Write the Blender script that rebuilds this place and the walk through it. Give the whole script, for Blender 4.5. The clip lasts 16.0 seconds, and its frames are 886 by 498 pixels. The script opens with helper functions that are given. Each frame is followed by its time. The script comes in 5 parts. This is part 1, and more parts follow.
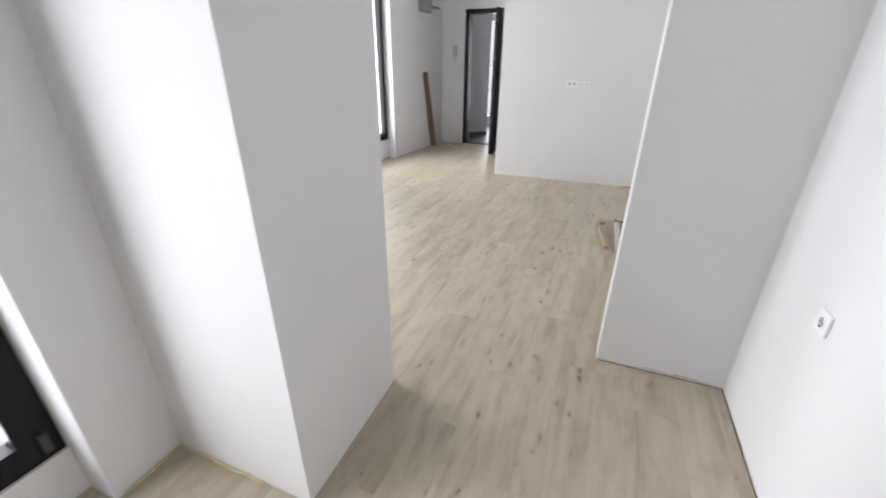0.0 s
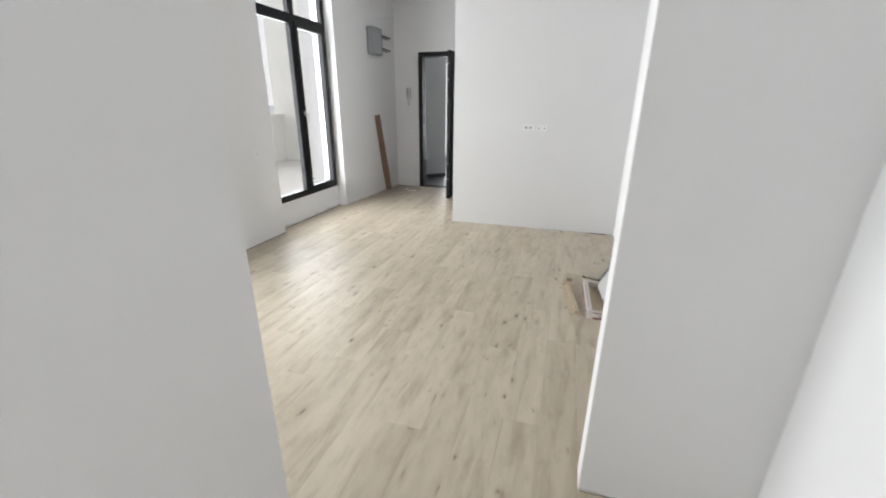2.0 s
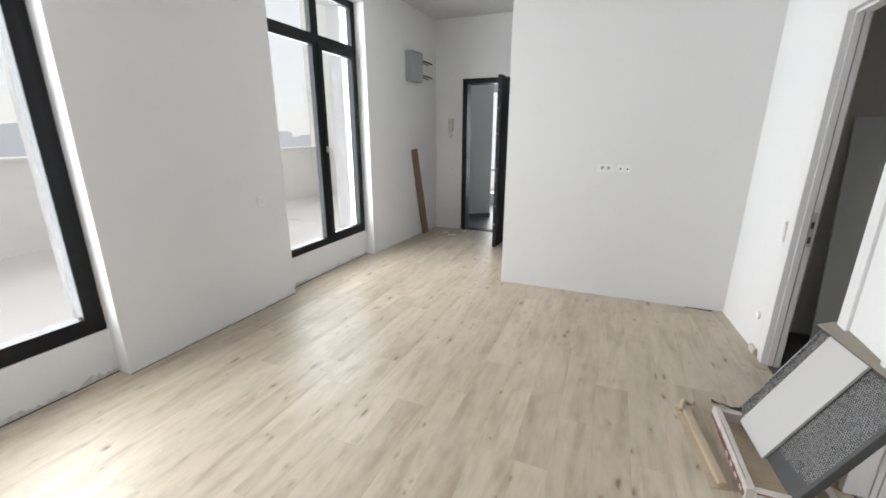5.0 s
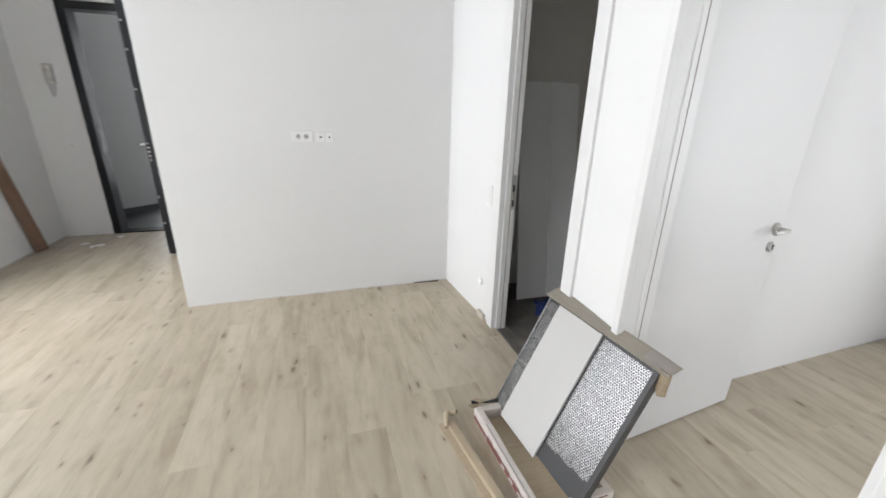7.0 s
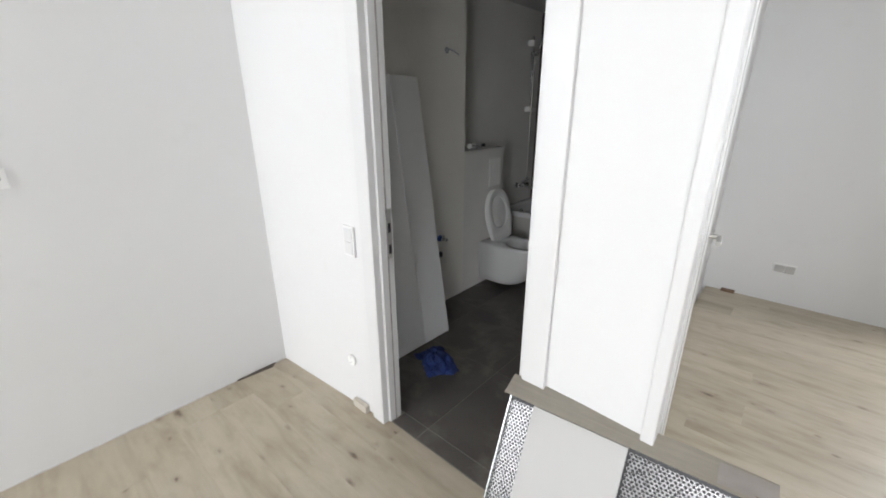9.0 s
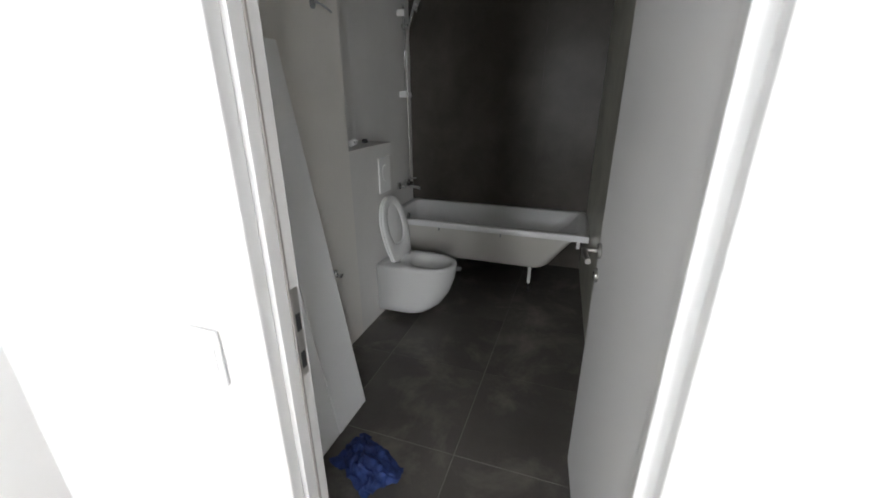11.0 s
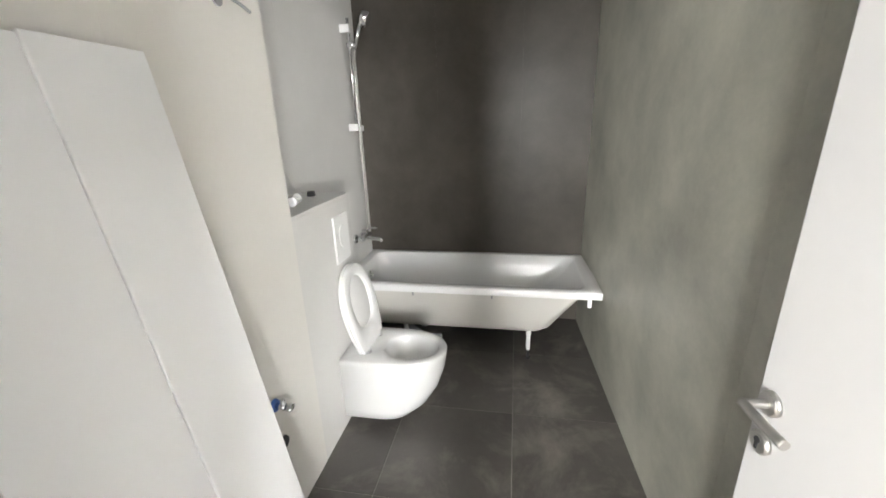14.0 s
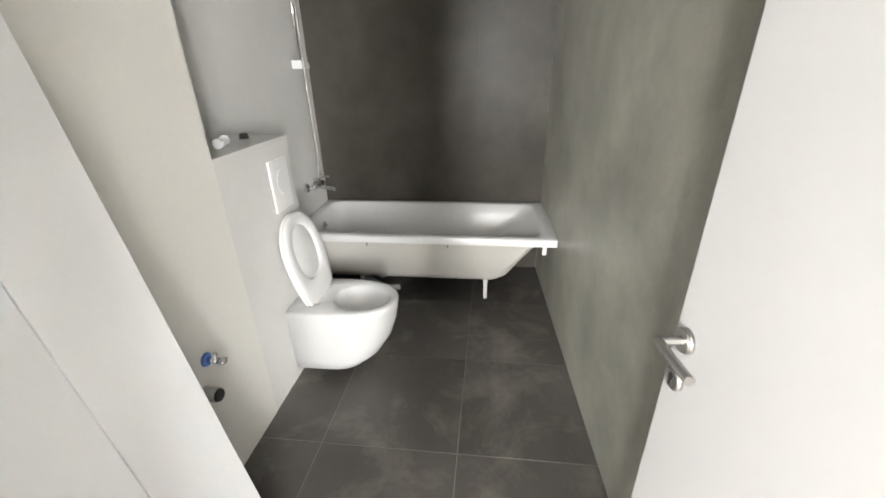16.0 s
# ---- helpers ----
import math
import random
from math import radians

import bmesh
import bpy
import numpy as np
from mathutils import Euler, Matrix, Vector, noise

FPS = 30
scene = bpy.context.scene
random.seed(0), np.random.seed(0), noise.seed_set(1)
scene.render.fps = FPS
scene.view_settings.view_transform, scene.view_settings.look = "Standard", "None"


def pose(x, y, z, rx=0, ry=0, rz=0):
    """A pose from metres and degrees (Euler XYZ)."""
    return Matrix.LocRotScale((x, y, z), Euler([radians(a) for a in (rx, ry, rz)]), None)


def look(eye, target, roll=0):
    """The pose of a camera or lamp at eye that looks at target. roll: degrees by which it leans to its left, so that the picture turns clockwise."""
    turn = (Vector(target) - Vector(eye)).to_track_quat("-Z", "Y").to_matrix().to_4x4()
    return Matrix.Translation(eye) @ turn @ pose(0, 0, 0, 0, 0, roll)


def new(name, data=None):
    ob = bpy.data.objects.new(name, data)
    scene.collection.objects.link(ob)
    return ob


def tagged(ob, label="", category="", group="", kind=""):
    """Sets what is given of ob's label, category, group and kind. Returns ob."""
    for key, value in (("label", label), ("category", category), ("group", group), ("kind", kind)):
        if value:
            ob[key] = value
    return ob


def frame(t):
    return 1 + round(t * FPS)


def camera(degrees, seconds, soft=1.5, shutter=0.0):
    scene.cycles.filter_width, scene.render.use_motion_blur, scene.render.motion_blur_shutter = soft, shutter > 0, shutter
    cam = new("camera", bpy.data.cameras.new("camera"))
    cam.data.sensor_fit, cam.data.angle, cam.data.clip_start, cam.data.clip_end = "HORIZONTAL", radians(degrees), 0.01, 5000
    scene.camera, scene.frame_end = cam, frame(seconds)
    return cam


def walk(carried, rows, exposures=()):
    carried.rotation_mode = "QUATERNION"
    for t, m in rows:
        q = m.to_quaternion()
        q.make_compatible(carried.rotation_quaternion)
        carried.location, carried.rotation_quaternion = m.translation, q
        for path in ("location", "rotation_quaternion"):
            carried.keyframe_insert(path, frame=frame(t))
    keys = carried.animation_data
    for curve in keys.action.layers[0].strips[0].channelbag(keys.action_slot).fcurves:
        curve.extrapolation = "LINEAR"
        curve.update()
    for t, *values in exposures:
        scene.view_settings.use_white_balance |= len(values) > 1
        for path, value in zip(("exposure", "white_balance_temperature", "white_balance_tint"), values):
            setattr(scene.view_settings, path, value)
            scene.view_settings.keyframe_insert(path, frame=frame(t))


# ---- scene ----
cam = camera(95.9, 16.0, soft=1.7, shutter=0.4)
PATH = [
    (0, (0.41, -0.438, 1.524), (-0.258, 1.25, 0.684), 0.5),
    (0.5, (0.399, -0.34, 1.531), (-0.023, 1.422, 0.684), 0.7),
    (1, (0.329, -0.199, 1.543), (0.029, 1.605, 0.734), -0.2),
    (1.5, (0.302, -0.046, 1.561), (-0.044, 1.78, 0.822), -0.6),
    (2, (0.362, 0.181, 1.57), (-0.179, 1.982, 0.889), 0.4),
    (2.5, (0.362, 0.385, 1.56), (-0.347, 2.136, 0.904), 0.3),
    (3, (0.273, 0.635, 1.581), (-0.557, 2.334, 0.929), -0.6),
    (3.2, (0.241, 0.713, 1.571), (-0.622, 2.394, 0.914), -0.8),
    (5.3, (-0.1, 1.386, 1.607), (-0.758, 3.195, 1.062), 0.3),
    (5.5, (-0.106, 1.457, 1.597), (-0.595, 3.307, 1.013), 0.6),
    (6, (-0.071, 1.692, 1.582), (-0.152, 3.595, 0.97), 0.9),
    (6.5, (-0.007, 1.947, 1.54), (0.271, 3.824, 0.907), 1.8),
    (7, (-0.059, 2.219, 1.543), (0.521, 4.01, 0.868), 1.4),
    (7.5, (-0.086, 2.458, 1.53), (0.682, 4.169, 0.834), 1.3),
    (8, (-0.031, 2.721, 1.565), (0.898, 4.376, 0.934), 2.0),
    (8.5, (-0.004, 2.991, 1.549), (1.186, 4.475, 0.933), 1.6),
    (9, (0.056, 3.236, 1.544), (1.466, 4.49, 0.88), -0.2),
    (9.2, (0.073, 3.315, 1.514), (1.542, 4.513, 0.876), 0.9),
    (11.3, (0.64, 4.05, 1.531), (2.419, 4.617, 0.813), -0.1),
    (11.5, (0.714, 4.084, 1.539), (2.499, 4.647, 0.835), -0.1),
    (12, (0.899, 4.178, 1.543), (2.706, 4.687, 0.854), 0.1),
    (12.5, (1.013, 4.327, 1.555), (2.858, 4.675, 0.866), -0.1),
    (13, (1.081, 4.436, 1.564), (2.955, 4.608, 0.887), -0.5),
    (13.5, (1.128, 4.445, 1.572), (3.014, 4.634, 0.932), -1.0),
    (14, (1.183, 4.393, 1.575), (3.053, 4.739, 0.955), -1.8),
    (14.5, (1.226, 4.324, 1.544), (3.052, 4.785, 0.871), -1.8),
    (15, (1.269, 4.269, 1.521), (3.068, 4.702, 0.762), -1.5),
    (15.5, (1.277, 4.254, 1.517), (3.074, 4.582, 0.702), -1.3),
    (16, (1.262, 4.268, 1.514), (3.065, 4.491, 0.677), -1.3),
]
walk(cam, [(t, look(eye, aim, lean)) for t, eye, aim, lean in PATH],
     exposures=[(0, 1.86, 6420, 13), (0.7, 1.85, 6480, 11), (1.5, 1.88, 6500, 10), (2.2, 1.93, 6500, 10), (3.2, 1.88, 6500, 10), (5.5, 1.92, 6500, 10), (8.0, 2.05, 6500, 10), (9.0, 2.05, 6500, 10), (10.3, 2.1, 6500, 10), (10.9, 2.4, 6500, 10), (11.3, 2.95, 6500, 10),
                (12.0, 3.55, 6550, 10), (12.5, 3.95, 6700, 10), (13.0, 4.16, 6750, 10), (14.0, 4.52, 6800, 10), (16.0, 4.46, 6850, 10)])

# ---- daylight: thin bright overcast ----
world = bpy.data.worlds.new("overcast")
scene.world = world
world.use_nodes = True
wn = world.node_tree
wn.nodes.clear()
w_sky = wn.nodes.new("ShaderNodeTexSky")
w_sky.sky_type, w_sky.sun_disc = "NISHITA", False
w_sky.sun_elevation, w_sky.sun_rotation = radians(39), radians(262)
w_blue = wn.nodes.new("ShaderNodeBackground")
w_blue.inputs["Strength"].default_value = 0.004
w_cloud = wn.nodes.new("ShaderNodeBackground")
w_cloud.inputs["Color"].default_value = (0.98, 0.985, 1.0, 1)
w_cloud.inputs["Strength"].default_value = 0.25
w_add = wn.nodes.new("ShaderNodeAddShader")
w_out = wn.nodes.new("ShaderNodeOutputWorld")
wn.links.new(w_sky.outputs[0], w_blue.inputs["Color"])
wn.links.new(w_blue.outputs[0], w_add.inputs[0])
wn.links.new(w_cloud.outputs[0], w_add.inputs[1])
wn.links.new(w_add.outputs[0], w_out.inputs["Surface"])

sun_data = bpy.data.lights.new("sun", "SUN")
sun_data.energy, sun_data.angle, sun_data.color = 0.5, radians(50), (1.0, 0.98, 0.95)
sun = new("sun", sun_data)
sun.matrix_world = look((-42, -6, 34), (0, 0, 0))


def window_light(name, at, toward, wide, tall, radiance):
    """The sky's light through one window opening."""
    lamp = bpy.data.lights.new(name, "AREA")
    lamp.shape, lamp.size, lamp.size_y = "RECTANGLE", wide, tall
    lamp.energy = radiance * math.pi * wide * tall
    lamp.color = (0.945, 0.97, 1.0)
    new(name, lamp).matrix_world = look(at, (at[0] + toward[0], at[1] + toward[1], at[2]))


window_light("window_light", (-3.36, 1.91, 1.72), (1, 0), 1.56, 2.76, 2.95)
window_light("window_light", (-3.36, 5.09, 1.72), (1, 0), 1.54, 2.76, 2.6)
window_light("window_light", (-1.44, -0.717, 1.41), (1, 0), 1.44, 2.36, 2.2)
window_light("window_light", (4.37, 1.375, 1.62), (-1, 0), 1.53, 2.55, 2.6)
window_light("window_light", (-2.35, 10.75, 1.37), (0, -1), 1.48, 2.23, 1.5)


# ---- materials ----
class Mat:
    """A node material with a small set of shorthand builders."""

    def __init__(self, name, color=(0.8, 0.8, 0.8), rough=0.5, metal=0.0):
        self.m = bpy.data.materials.new(name)
        self.m.use_nodes = True
        self.t = self.m.node_tree
        self.b = self.t.nodes["Principled BSDF"]
        self.b.inputs["Base Color"].default_value = (*color, 1)
        self.b.inputs["Roughness"].default_value = rough
        self.b.inputs["Metallic"].default_value = metal
        self.coord = None

    def node(self, kind, **values):
        n = self.t.nodes.new(kind)
        for key, value in values.items():
            n.inputs[key].default_value = value
        return n

    def link(self, a, b):
        self.t.links.new(a, b)

    def coords(self, scale=(1, 1, 1), spread=0.0):
        tc = self.node("ShaderNodeTexCoord")
        out = tc.outputs["Object"]
        if spread:
            info = self.node("ShaderNodeObjectInfo")
            mul = self.node("ShaderNodeVectorMath")
            mul.operation = "SCALE"
            comb = self.node("ShaderNodeCombineXYZ")
            m2 = self.node("ShaderNodeMath")
            m2.operation = "MULTIPLY"
            m2.inputs[1].default_value = 7.3
            self.link(info.outputs["Random"], m2.inputs[0])
            self.link(info.outputs["Random"], comb.inputs[0])
            self.link(m2.outputs[0], comb.inputs[1])
            self.link(info.outputs["Random"], comb.inputs[2])
            self.link(comb.outputs[0], mul.inputs[0])
            mul.inputs["Scale"].default_value = spread
            add = self.node("ShaderNodeVectorMath")
            self.link(out, add.inputs[0])
            self.link(mul.outputs[0], add.inputs[1])
            out = add.outputs[0]
        mp = self.node("ShaderNodeMapping")
        mp.inputs["Scale"].default_value = scale
        self.link(out, mp.inputs["Vector"])
        return mp.outputs[0]

    def noise(self, vec, scale, detail=4.0, rough=0.55, distort=0.0):
        n = self.node("ShaderNodeTexNoise", Scale=scale, Detail=detail, Roughness=rough, Distortion=distort)
        self.link(vec, n.inputs["Vector"])
        return n.outputs["Fac"]

    def ramp(self, fac, stops):
        r = self.node("ShaderNodeValToRGB")
        e = r.color_ramp.elements
        while len(e) < len(stops):
            e.new(0.5)
        for k, (p, c) in enumerate(stops):
            e[k].position = p
            e[k].color = (*c, 1) if len(c) == 3 else c
        self.link(fac, r.inputs["Fac"])
        return r.outputs["Color"]

    def mix(self, fac, a, b, mode="MIX"):
        n = self.node("ShaderNodeMix")
        n.data_type, n.blend_type = "RGBA", mode
        if hasattr(fac, "is_linked"):
            self.link(fac, n.inputs[0])
        else:
            n.inputs[0].default_value = fac
        for value, slot in ((a, n.inputs[6]), (b, n.inputs[7])):
            if hasattr(value, "is_linked"):
                self.link(value, slot)
            else:
                slot.default_value = (*value, 1)
        return n.outputs[2]

    def span(self, fac, lo, hi, to_lo, to_hi):
        n = self.node("ShaderNodeMapRange")
        for slot, value in zip(range(1, 5), (lo, hi, to_lo, to_hi)):
            n.inputs[slot].default_value = value
        self.link(fac, n.inputs[0])
        return n.outputs[0]

    def color(self, out):
        self.link(out, self.b.inputs["Base Color"])
        return self

    def rough(self, out):
        self.link(out, self.b.inputs["Roughness"])
        return self

    def bump(self, height, strength=0.2, distance=0.002):
        n = self.node("ShaderNodeBump", Strength=strength, Distance=distance)
        self.link(height, n.inputs["Height"])
        self.link(n.outputs[0], self.b.inputs["Normal"])
        return self


def plaster(name, tone, spots=0.02):
    m = Mat(name, tone, 0.75)
    v = m.coords()
    broad = m.noise(v, 1.3, 3)
    fine = m.noise(v, 140, 3, 0.6)
    mid = m.noise(v, 9, 5)
    c = m.ramp(broad, [(0.3, tuple(x * (1 - spots) for x in tone)), (0.7, tone)])
    scuff = m.ramp(mid, [(0.62, (1, 1, 1)), (0.8, (0.955, 0.95, 0.94))])
    m.color(m.mix(0.6, c, scuff, "MULTIPLY"))
    return m.bump(fine, 0.18, 0.0012).m


def painted(name, tone, rough=0.35):
    m = Mat(name, tone, rough)
    v = m.coords()
    n = m.noise(v, 1.8, 4)
    m.color(m.ramp(n, [(0.3, tuple(x * 0.975 for x in tone)), (0.7, tone)]))
    return m.m


def oak(name):
    m = Mat(name, (0.4, 0.36, 0.29), 0.42)
    v = m.coords((1, 1, 1), 31.0)
    info = m.node("ShaderNodeObjectInfo")
    plank = m.ramp(info.outputs["Random"], [(0.0, (0.39, 0.340, 0.262)), (0.5, (0.427, 0.376, 0.293)), (1.0, (0.463, 0.412, 0.325))])
    streak = m.noise(m.coords((8, 1.0, 1), 31.0), 1.25, 4, 0.6, 0.7)
    c = m.mix(1.0, plank, m.ramp(streak, [(0.32, (0.80, 0.77, 0.725)), (0.47, (0.975, 0.97, 0.96)), (0.56, (1.02, 1.02, 1.02)), (0.70, (1.10, 1.10, 1.10))]), "MULTIPLY")
    mottle = m.noise(m.coords((7, 2.4, 1), 31.0), 2.3, 5, 0.6)
    c = m.mix(0.8, c, m.ramp(mottle, [(0.32, (0.86, 0.835, 0.80)), (0.5, (1, 1, 1)), (0.7, (1.05, 1.05, 1.05))]), "MULTIPLY")
    pore = m.noise(m.coords((95, 4.0, 1), 31.0), 2.2, 3, 0.65)
    c = m.mix(0.16, c, m.ramp(pore, [(0.36, (0.82, 0.79, 0.75)), (0.58, (1, 1, 1))]), "MULTIPLY")
    for size, squeeze, seed, keep, depth in ((2.6, (4.4, 1.7, 1), 31.0, 0.68, 0.85), (5.5, (3.4, 1.8, 1), 47.0, 0.87, 0.85)):
        kv = m.coords(squeeze, seed)
        wob = m.node("ShaderNodeTexNoise", Scale=size * 2.2, Detail=3.0)
        m.link(kv, wob.inputs["Vector"])
        small = m.node("ShaderNodeVectorMath")
        small.operation = "SCALE"
        small.inputs["Scale"].default_value = 0.42 / size
        m.link(wob.outputs["Color"], small.inputs[0])
        warp = m.node("ShaderNodeVectorMath")
        m.link(kv, warp.inputs[0])
        m.link(small.outputs[0], warp.inputs[1])
        cell = m.node("ShaderNodeTexVoronoi", Scale=size)
        m.link(warp.outputs[0], cell.inputs["Vector"])
        sep = m.node("ShaderNodeSeparateColor")
        m.link(cell.outputs["Color"], sep.inputs[0])
        pick = m.span(sep.outputs[0], keep, keep + 0.1, 0.0, 1.0)
        for near, far, top, tint in ((0.06, 0.44, 0.42, (0.26, 0.205, 0.145)), (0.035, 0.19, depth, (0.105, 0.073, 0.046))):
            blot = m.node("ShaderNodeMath")
            blot.operation = "MULTIPLY"
            m.link(m.span(cell.outputs["Distance"], near, far, top, 0.0), blot.inputs[0])
            m.link(pick, blot.inputs[1])
            c = m.mix(blot.outputs[0], c, tint)
    dust = m.noise(m.coords((1, 1, 1)), 3.0, 5)
    c = m.mix(m.span(dust, 0.5, 0.8, 0.0, 0.16), c, (0.55, 0.53, 0.49))
    m.color(c)
    m.rough(m.span(m.noise(v, 5, 4), 0.3, 0.7, 0.36, 0.48))
    return m.bump(pore, 0.08, 0.0008).m


def stone(name, dark, light, rough=0.4, dust=None, amount=0.3, scale=1.6, jump=17.0, speck=0.35):
    m = Mat(name, dark, rough)
    v = m.coords((1, 1, 1), jump) if jump else m.node("ShaderNodeNewGeometry").outputs["Position"]
    cloud = m.noise(v, scale, 6, 0.62, 0.15)
    grain = m.noise(v, 60, 4, 0.6)
    c = m.ramp(cloud, [(0.28, dark), (0.75, light)])
    c = m.mix(speck, c, m.ramp(grain, [(0.3, (0.86, 0.86, 0.86)), (0.7, (1.05, 1.05, 1.05))]), "MULTIPLY")
    if dust:
        d = m.noise(m.node("ShaderNodeNewGeometry").outputs["Position"], 2.3, 7, 0.66, 0.4)
        c = m.mix(m.span(d, 0.5, 0.78, 0.0, amount), c, dust)
    m.color(c)
    return m.bump(grain, 0.08, 0.0006).m


def metal(name, tone, rough=0.22):
    m = Mat(name, tone, rough, 1.0)
    v = m.coords()
    m.rough(m.span(m.noise(v, 90, 3), 0.3, 0.7, rough * 0.8, rough * 1.3))
    return m.m


def board(name, tone, rough=0.8, grain=(40, 2, 40), depth=0.25):
    m = Mat(name, tone, rough)
    v = m.coords(grain)
    n = m.noise(v, 1.4, 5, 0.6, 0.4)
    c = m.ramp(n, [(0.3, tuple(x * (1 - depth) for x in tone)), (0.65, tone)])
    d = m.noise(m.coords(), 13, 5)
    m.color(m.mix(0.5, c, m.ramp(d, [(0.4, (1, 1, 1)), (0.75, (0.85, 0.83, 0.8))]), "MULTIPLY"))
    return m.bump(n, 0.15, 0.001).m


def pane(name):
    m = Mat(name)
    m.t.nodes.remove(m.b)
    clear = m.node("ShaderNodeBsdfTransparent", Color=(0.96, 0.96, 0.96, 1))
    shine = m.node("ShaderNodeBsdfGlossy", Roughness=0.02)
    edge = m.node("ShaderNodeLayerWeight", Blend=0.5)
    power = m.node("ShaderNodeMath")
    power.operation = "POWER"
    power.inputs[1].default_value = 5.0
    m.link(edge.outputs["Facing"], power.inputs[0])
    both = m.node("ShaderNodeMixShader")
    m.link(m.span(power.outputs[0], 0.0, 1.0, 0.035, 0.6), both.inputs[0])
    m.link(clear.outputs[0], both.inputs[1])
    m.link(shine.outputs[0], both.inputs[2])
    m.link(both.outputs[0], m.t.nodes["Material Output"].inputs["Surface"])
    return m.m


def glow(name, tone, power):
    m = Mat(name, (0, 0, 0), 1.0)
    m.b.inputs["Emission Color"].default_value = (*tone, 1)
    m.b.inputs["Emission Strength"].default_value = power
    return m.m


M_WALL = plaster("white_plaster", (0.705, 0.703, 0.703))
# Ceiling white set darker than the walls, so less light bounces back down.
M_CEIL = plaster("dimmed_ceiling_paint", (0.58, 0.58, 0.58))
M_DOOR = painted("door_lacquer", (0.645, 0.643, 0.643), 0.45)
M_TRIM = painted("trim_lacquer", (0.675, 0.673, 0.673), 0.34)
M_OAK = oak("oak_laminate")
M_SCREED = stone("screed", (0.16, 0.15, 0.14), (0.26, 0.25, 0.23), 0.9)
M_FLOORTILE = stone("anthracite_floor_tile", (0.060, 0.055, 0.050), (0.125, 0.115, 0.105), 0.42, (0.30, 0.275, 0.24), 0.75)
M_BACKTILE = stone("brown_grey_wall_tile", (0.050, 0.044, 0.038), (0.112, 0.101, 0.088), 0.34, scale=1.7, jump=0)
M_BACKTILE.node_tree.nodes["Principled BSDF"].inputs["Specular IOR Level"].default_value = 0.2
M_GREYTILE = stone("grey_green_wall_tile", (0.27, 0.267, 0.232), (0.52, 0.515, 0.44), 0.36, scale=2.2, jump=0)
M_NICHETILE = stone("grey_niche_tile", (0.63, 0.62, 0.60), (0.73, 0.72, 0.70), 0.36, scale=1.3, jump=0, speck=0.1)
M_BEIGETILE = stone("beige_grey_wall_tile", (0.71, 0.69, 0.65), (0.765, 0.745, 0.705), 0.42, scale=1.0, jump=0, speck=0.08)
M_GROUT = stone("grout", (0.20, 0.19, 0.175), (0.30, 0.285, 0.265), 0.9)
M_GROUTWALL = stone("wall_grout", (0.2, 0.195, 0.18), (0.25, 0.24, 0.225), 0.9)
M_HALLTILE = stone("hall_floor_tile", (0.075, 0.078, 0.08), (0.12, 0.122, 0.125), 0.4)
M_BLACK = painted("black_frame", (0.007, 0.0075, 0.009), 0.42)
M_DARKSTEEL = painted("dark_door_leaf", (0.010, 0.0105, 0.012), 0.5)
for dull in (M_BLACK, M_DARKSTEEL):
    dull.node_tree.nodes["Principled BSDF"].inputs["Specular IOR Level"].default_value = 0.25
M_CERAMIC = painted("glazed_ceramic", (0.76, 0.76, 0.755), 0.09)
M_ACRYLIC = painted("white_acrylic", (0.82, 0.82, 0.82), 0.22)
M_SHELL = painted("raw_tub_shell", (0.66, 0.64, 0.60), 0.55)
M_PLASTIC = painted("white_plastic", (0.82, 0.82, 0.81), 0.3)
M_CHROME = metal("chrome", (0.78, 0.79, 0.8), 0.12)
M_SATIN = metal("satin_steel", (0.50, 0.49, 0.47), 0.38)
M_BUBBLE = metal("bubble_foil", (0.40, 0.40, 0.405), 0.27)
M_FOILDARK = painted("dark_foil", (0.045, 0.045, 0.047), 0.5)
M_CARD = board("cardboard", (0.46, 0.38, 0.275), 0.85, (3, 60, 3), 0.15)
# Cardboard paled for the light on the top flap; the wood spacer shares it.
M_FLAP = board("lit_pale_card", (0.55, 0.51, 0.44), 0.85, (3, 60, 3), 0.15)
M_CARDWHITE = board("white_carton", (0.60, 0.555, 0.52), 0.7, (4, 30, 4), 0.12)
M_REDINK = painted("red_print", (0.17, 0.06, 0.05), 0.7)
M_REDWIRE = painted("dull_red_cable", (0.16, 0.07, 0.06), 0.6)
M_GREYINK = painted("grey_print", (0.30, 0.28, 0.27), 0.6)
M_PLATE = painted("outlet_plate", (0.775, 0.775, 0.77), 0.35)
# Grey stands for the shade inside a deep socket well.
M_WELL = painted("socket_shade_grey", (0.40, 0.40, 0.40), 0.5)
M_DARK = painted("dark_plastic", (0.03, 0.03, 0.032), 0.5)
M_GREYBOX = painted("grey_enamel", (0.30, 0.31, 0.32), 0.45)
M_PLANKWOOD = board("brown_board", (0.20, 0.125, 0.085), 0.75, (60, 60, 2.5), 0.4)
M_BATTEN = board("pale_batten", (0.45, 0.37, 0.265), 0.75, (50, 2, 50), 0.25)
M_PANEL = painted("panel_white", (0.84, 0.845, 0.85), 0.3)
M_MATBOARD = painted("matt_white_board", (0.48, 0.475, 0.465), 0.6)
M_BLUE = painted("blue_plastic", (0.05, 0.13, 0.42), 0.45)
M_FOAM = painted("yellow_foam", (0.62, 0.55, 0.28), 0.85)
M_ROUGHEDGE = stone("rough_plaster", (0.42, 0.405, 0.38), (0.66, 0.65, 0.63), 0.9, scale=30)
M_GAP = painted("dark_gap", (0.10, 0.085, 0.07), 0.9)
M_GLASS = pane("window_glass")
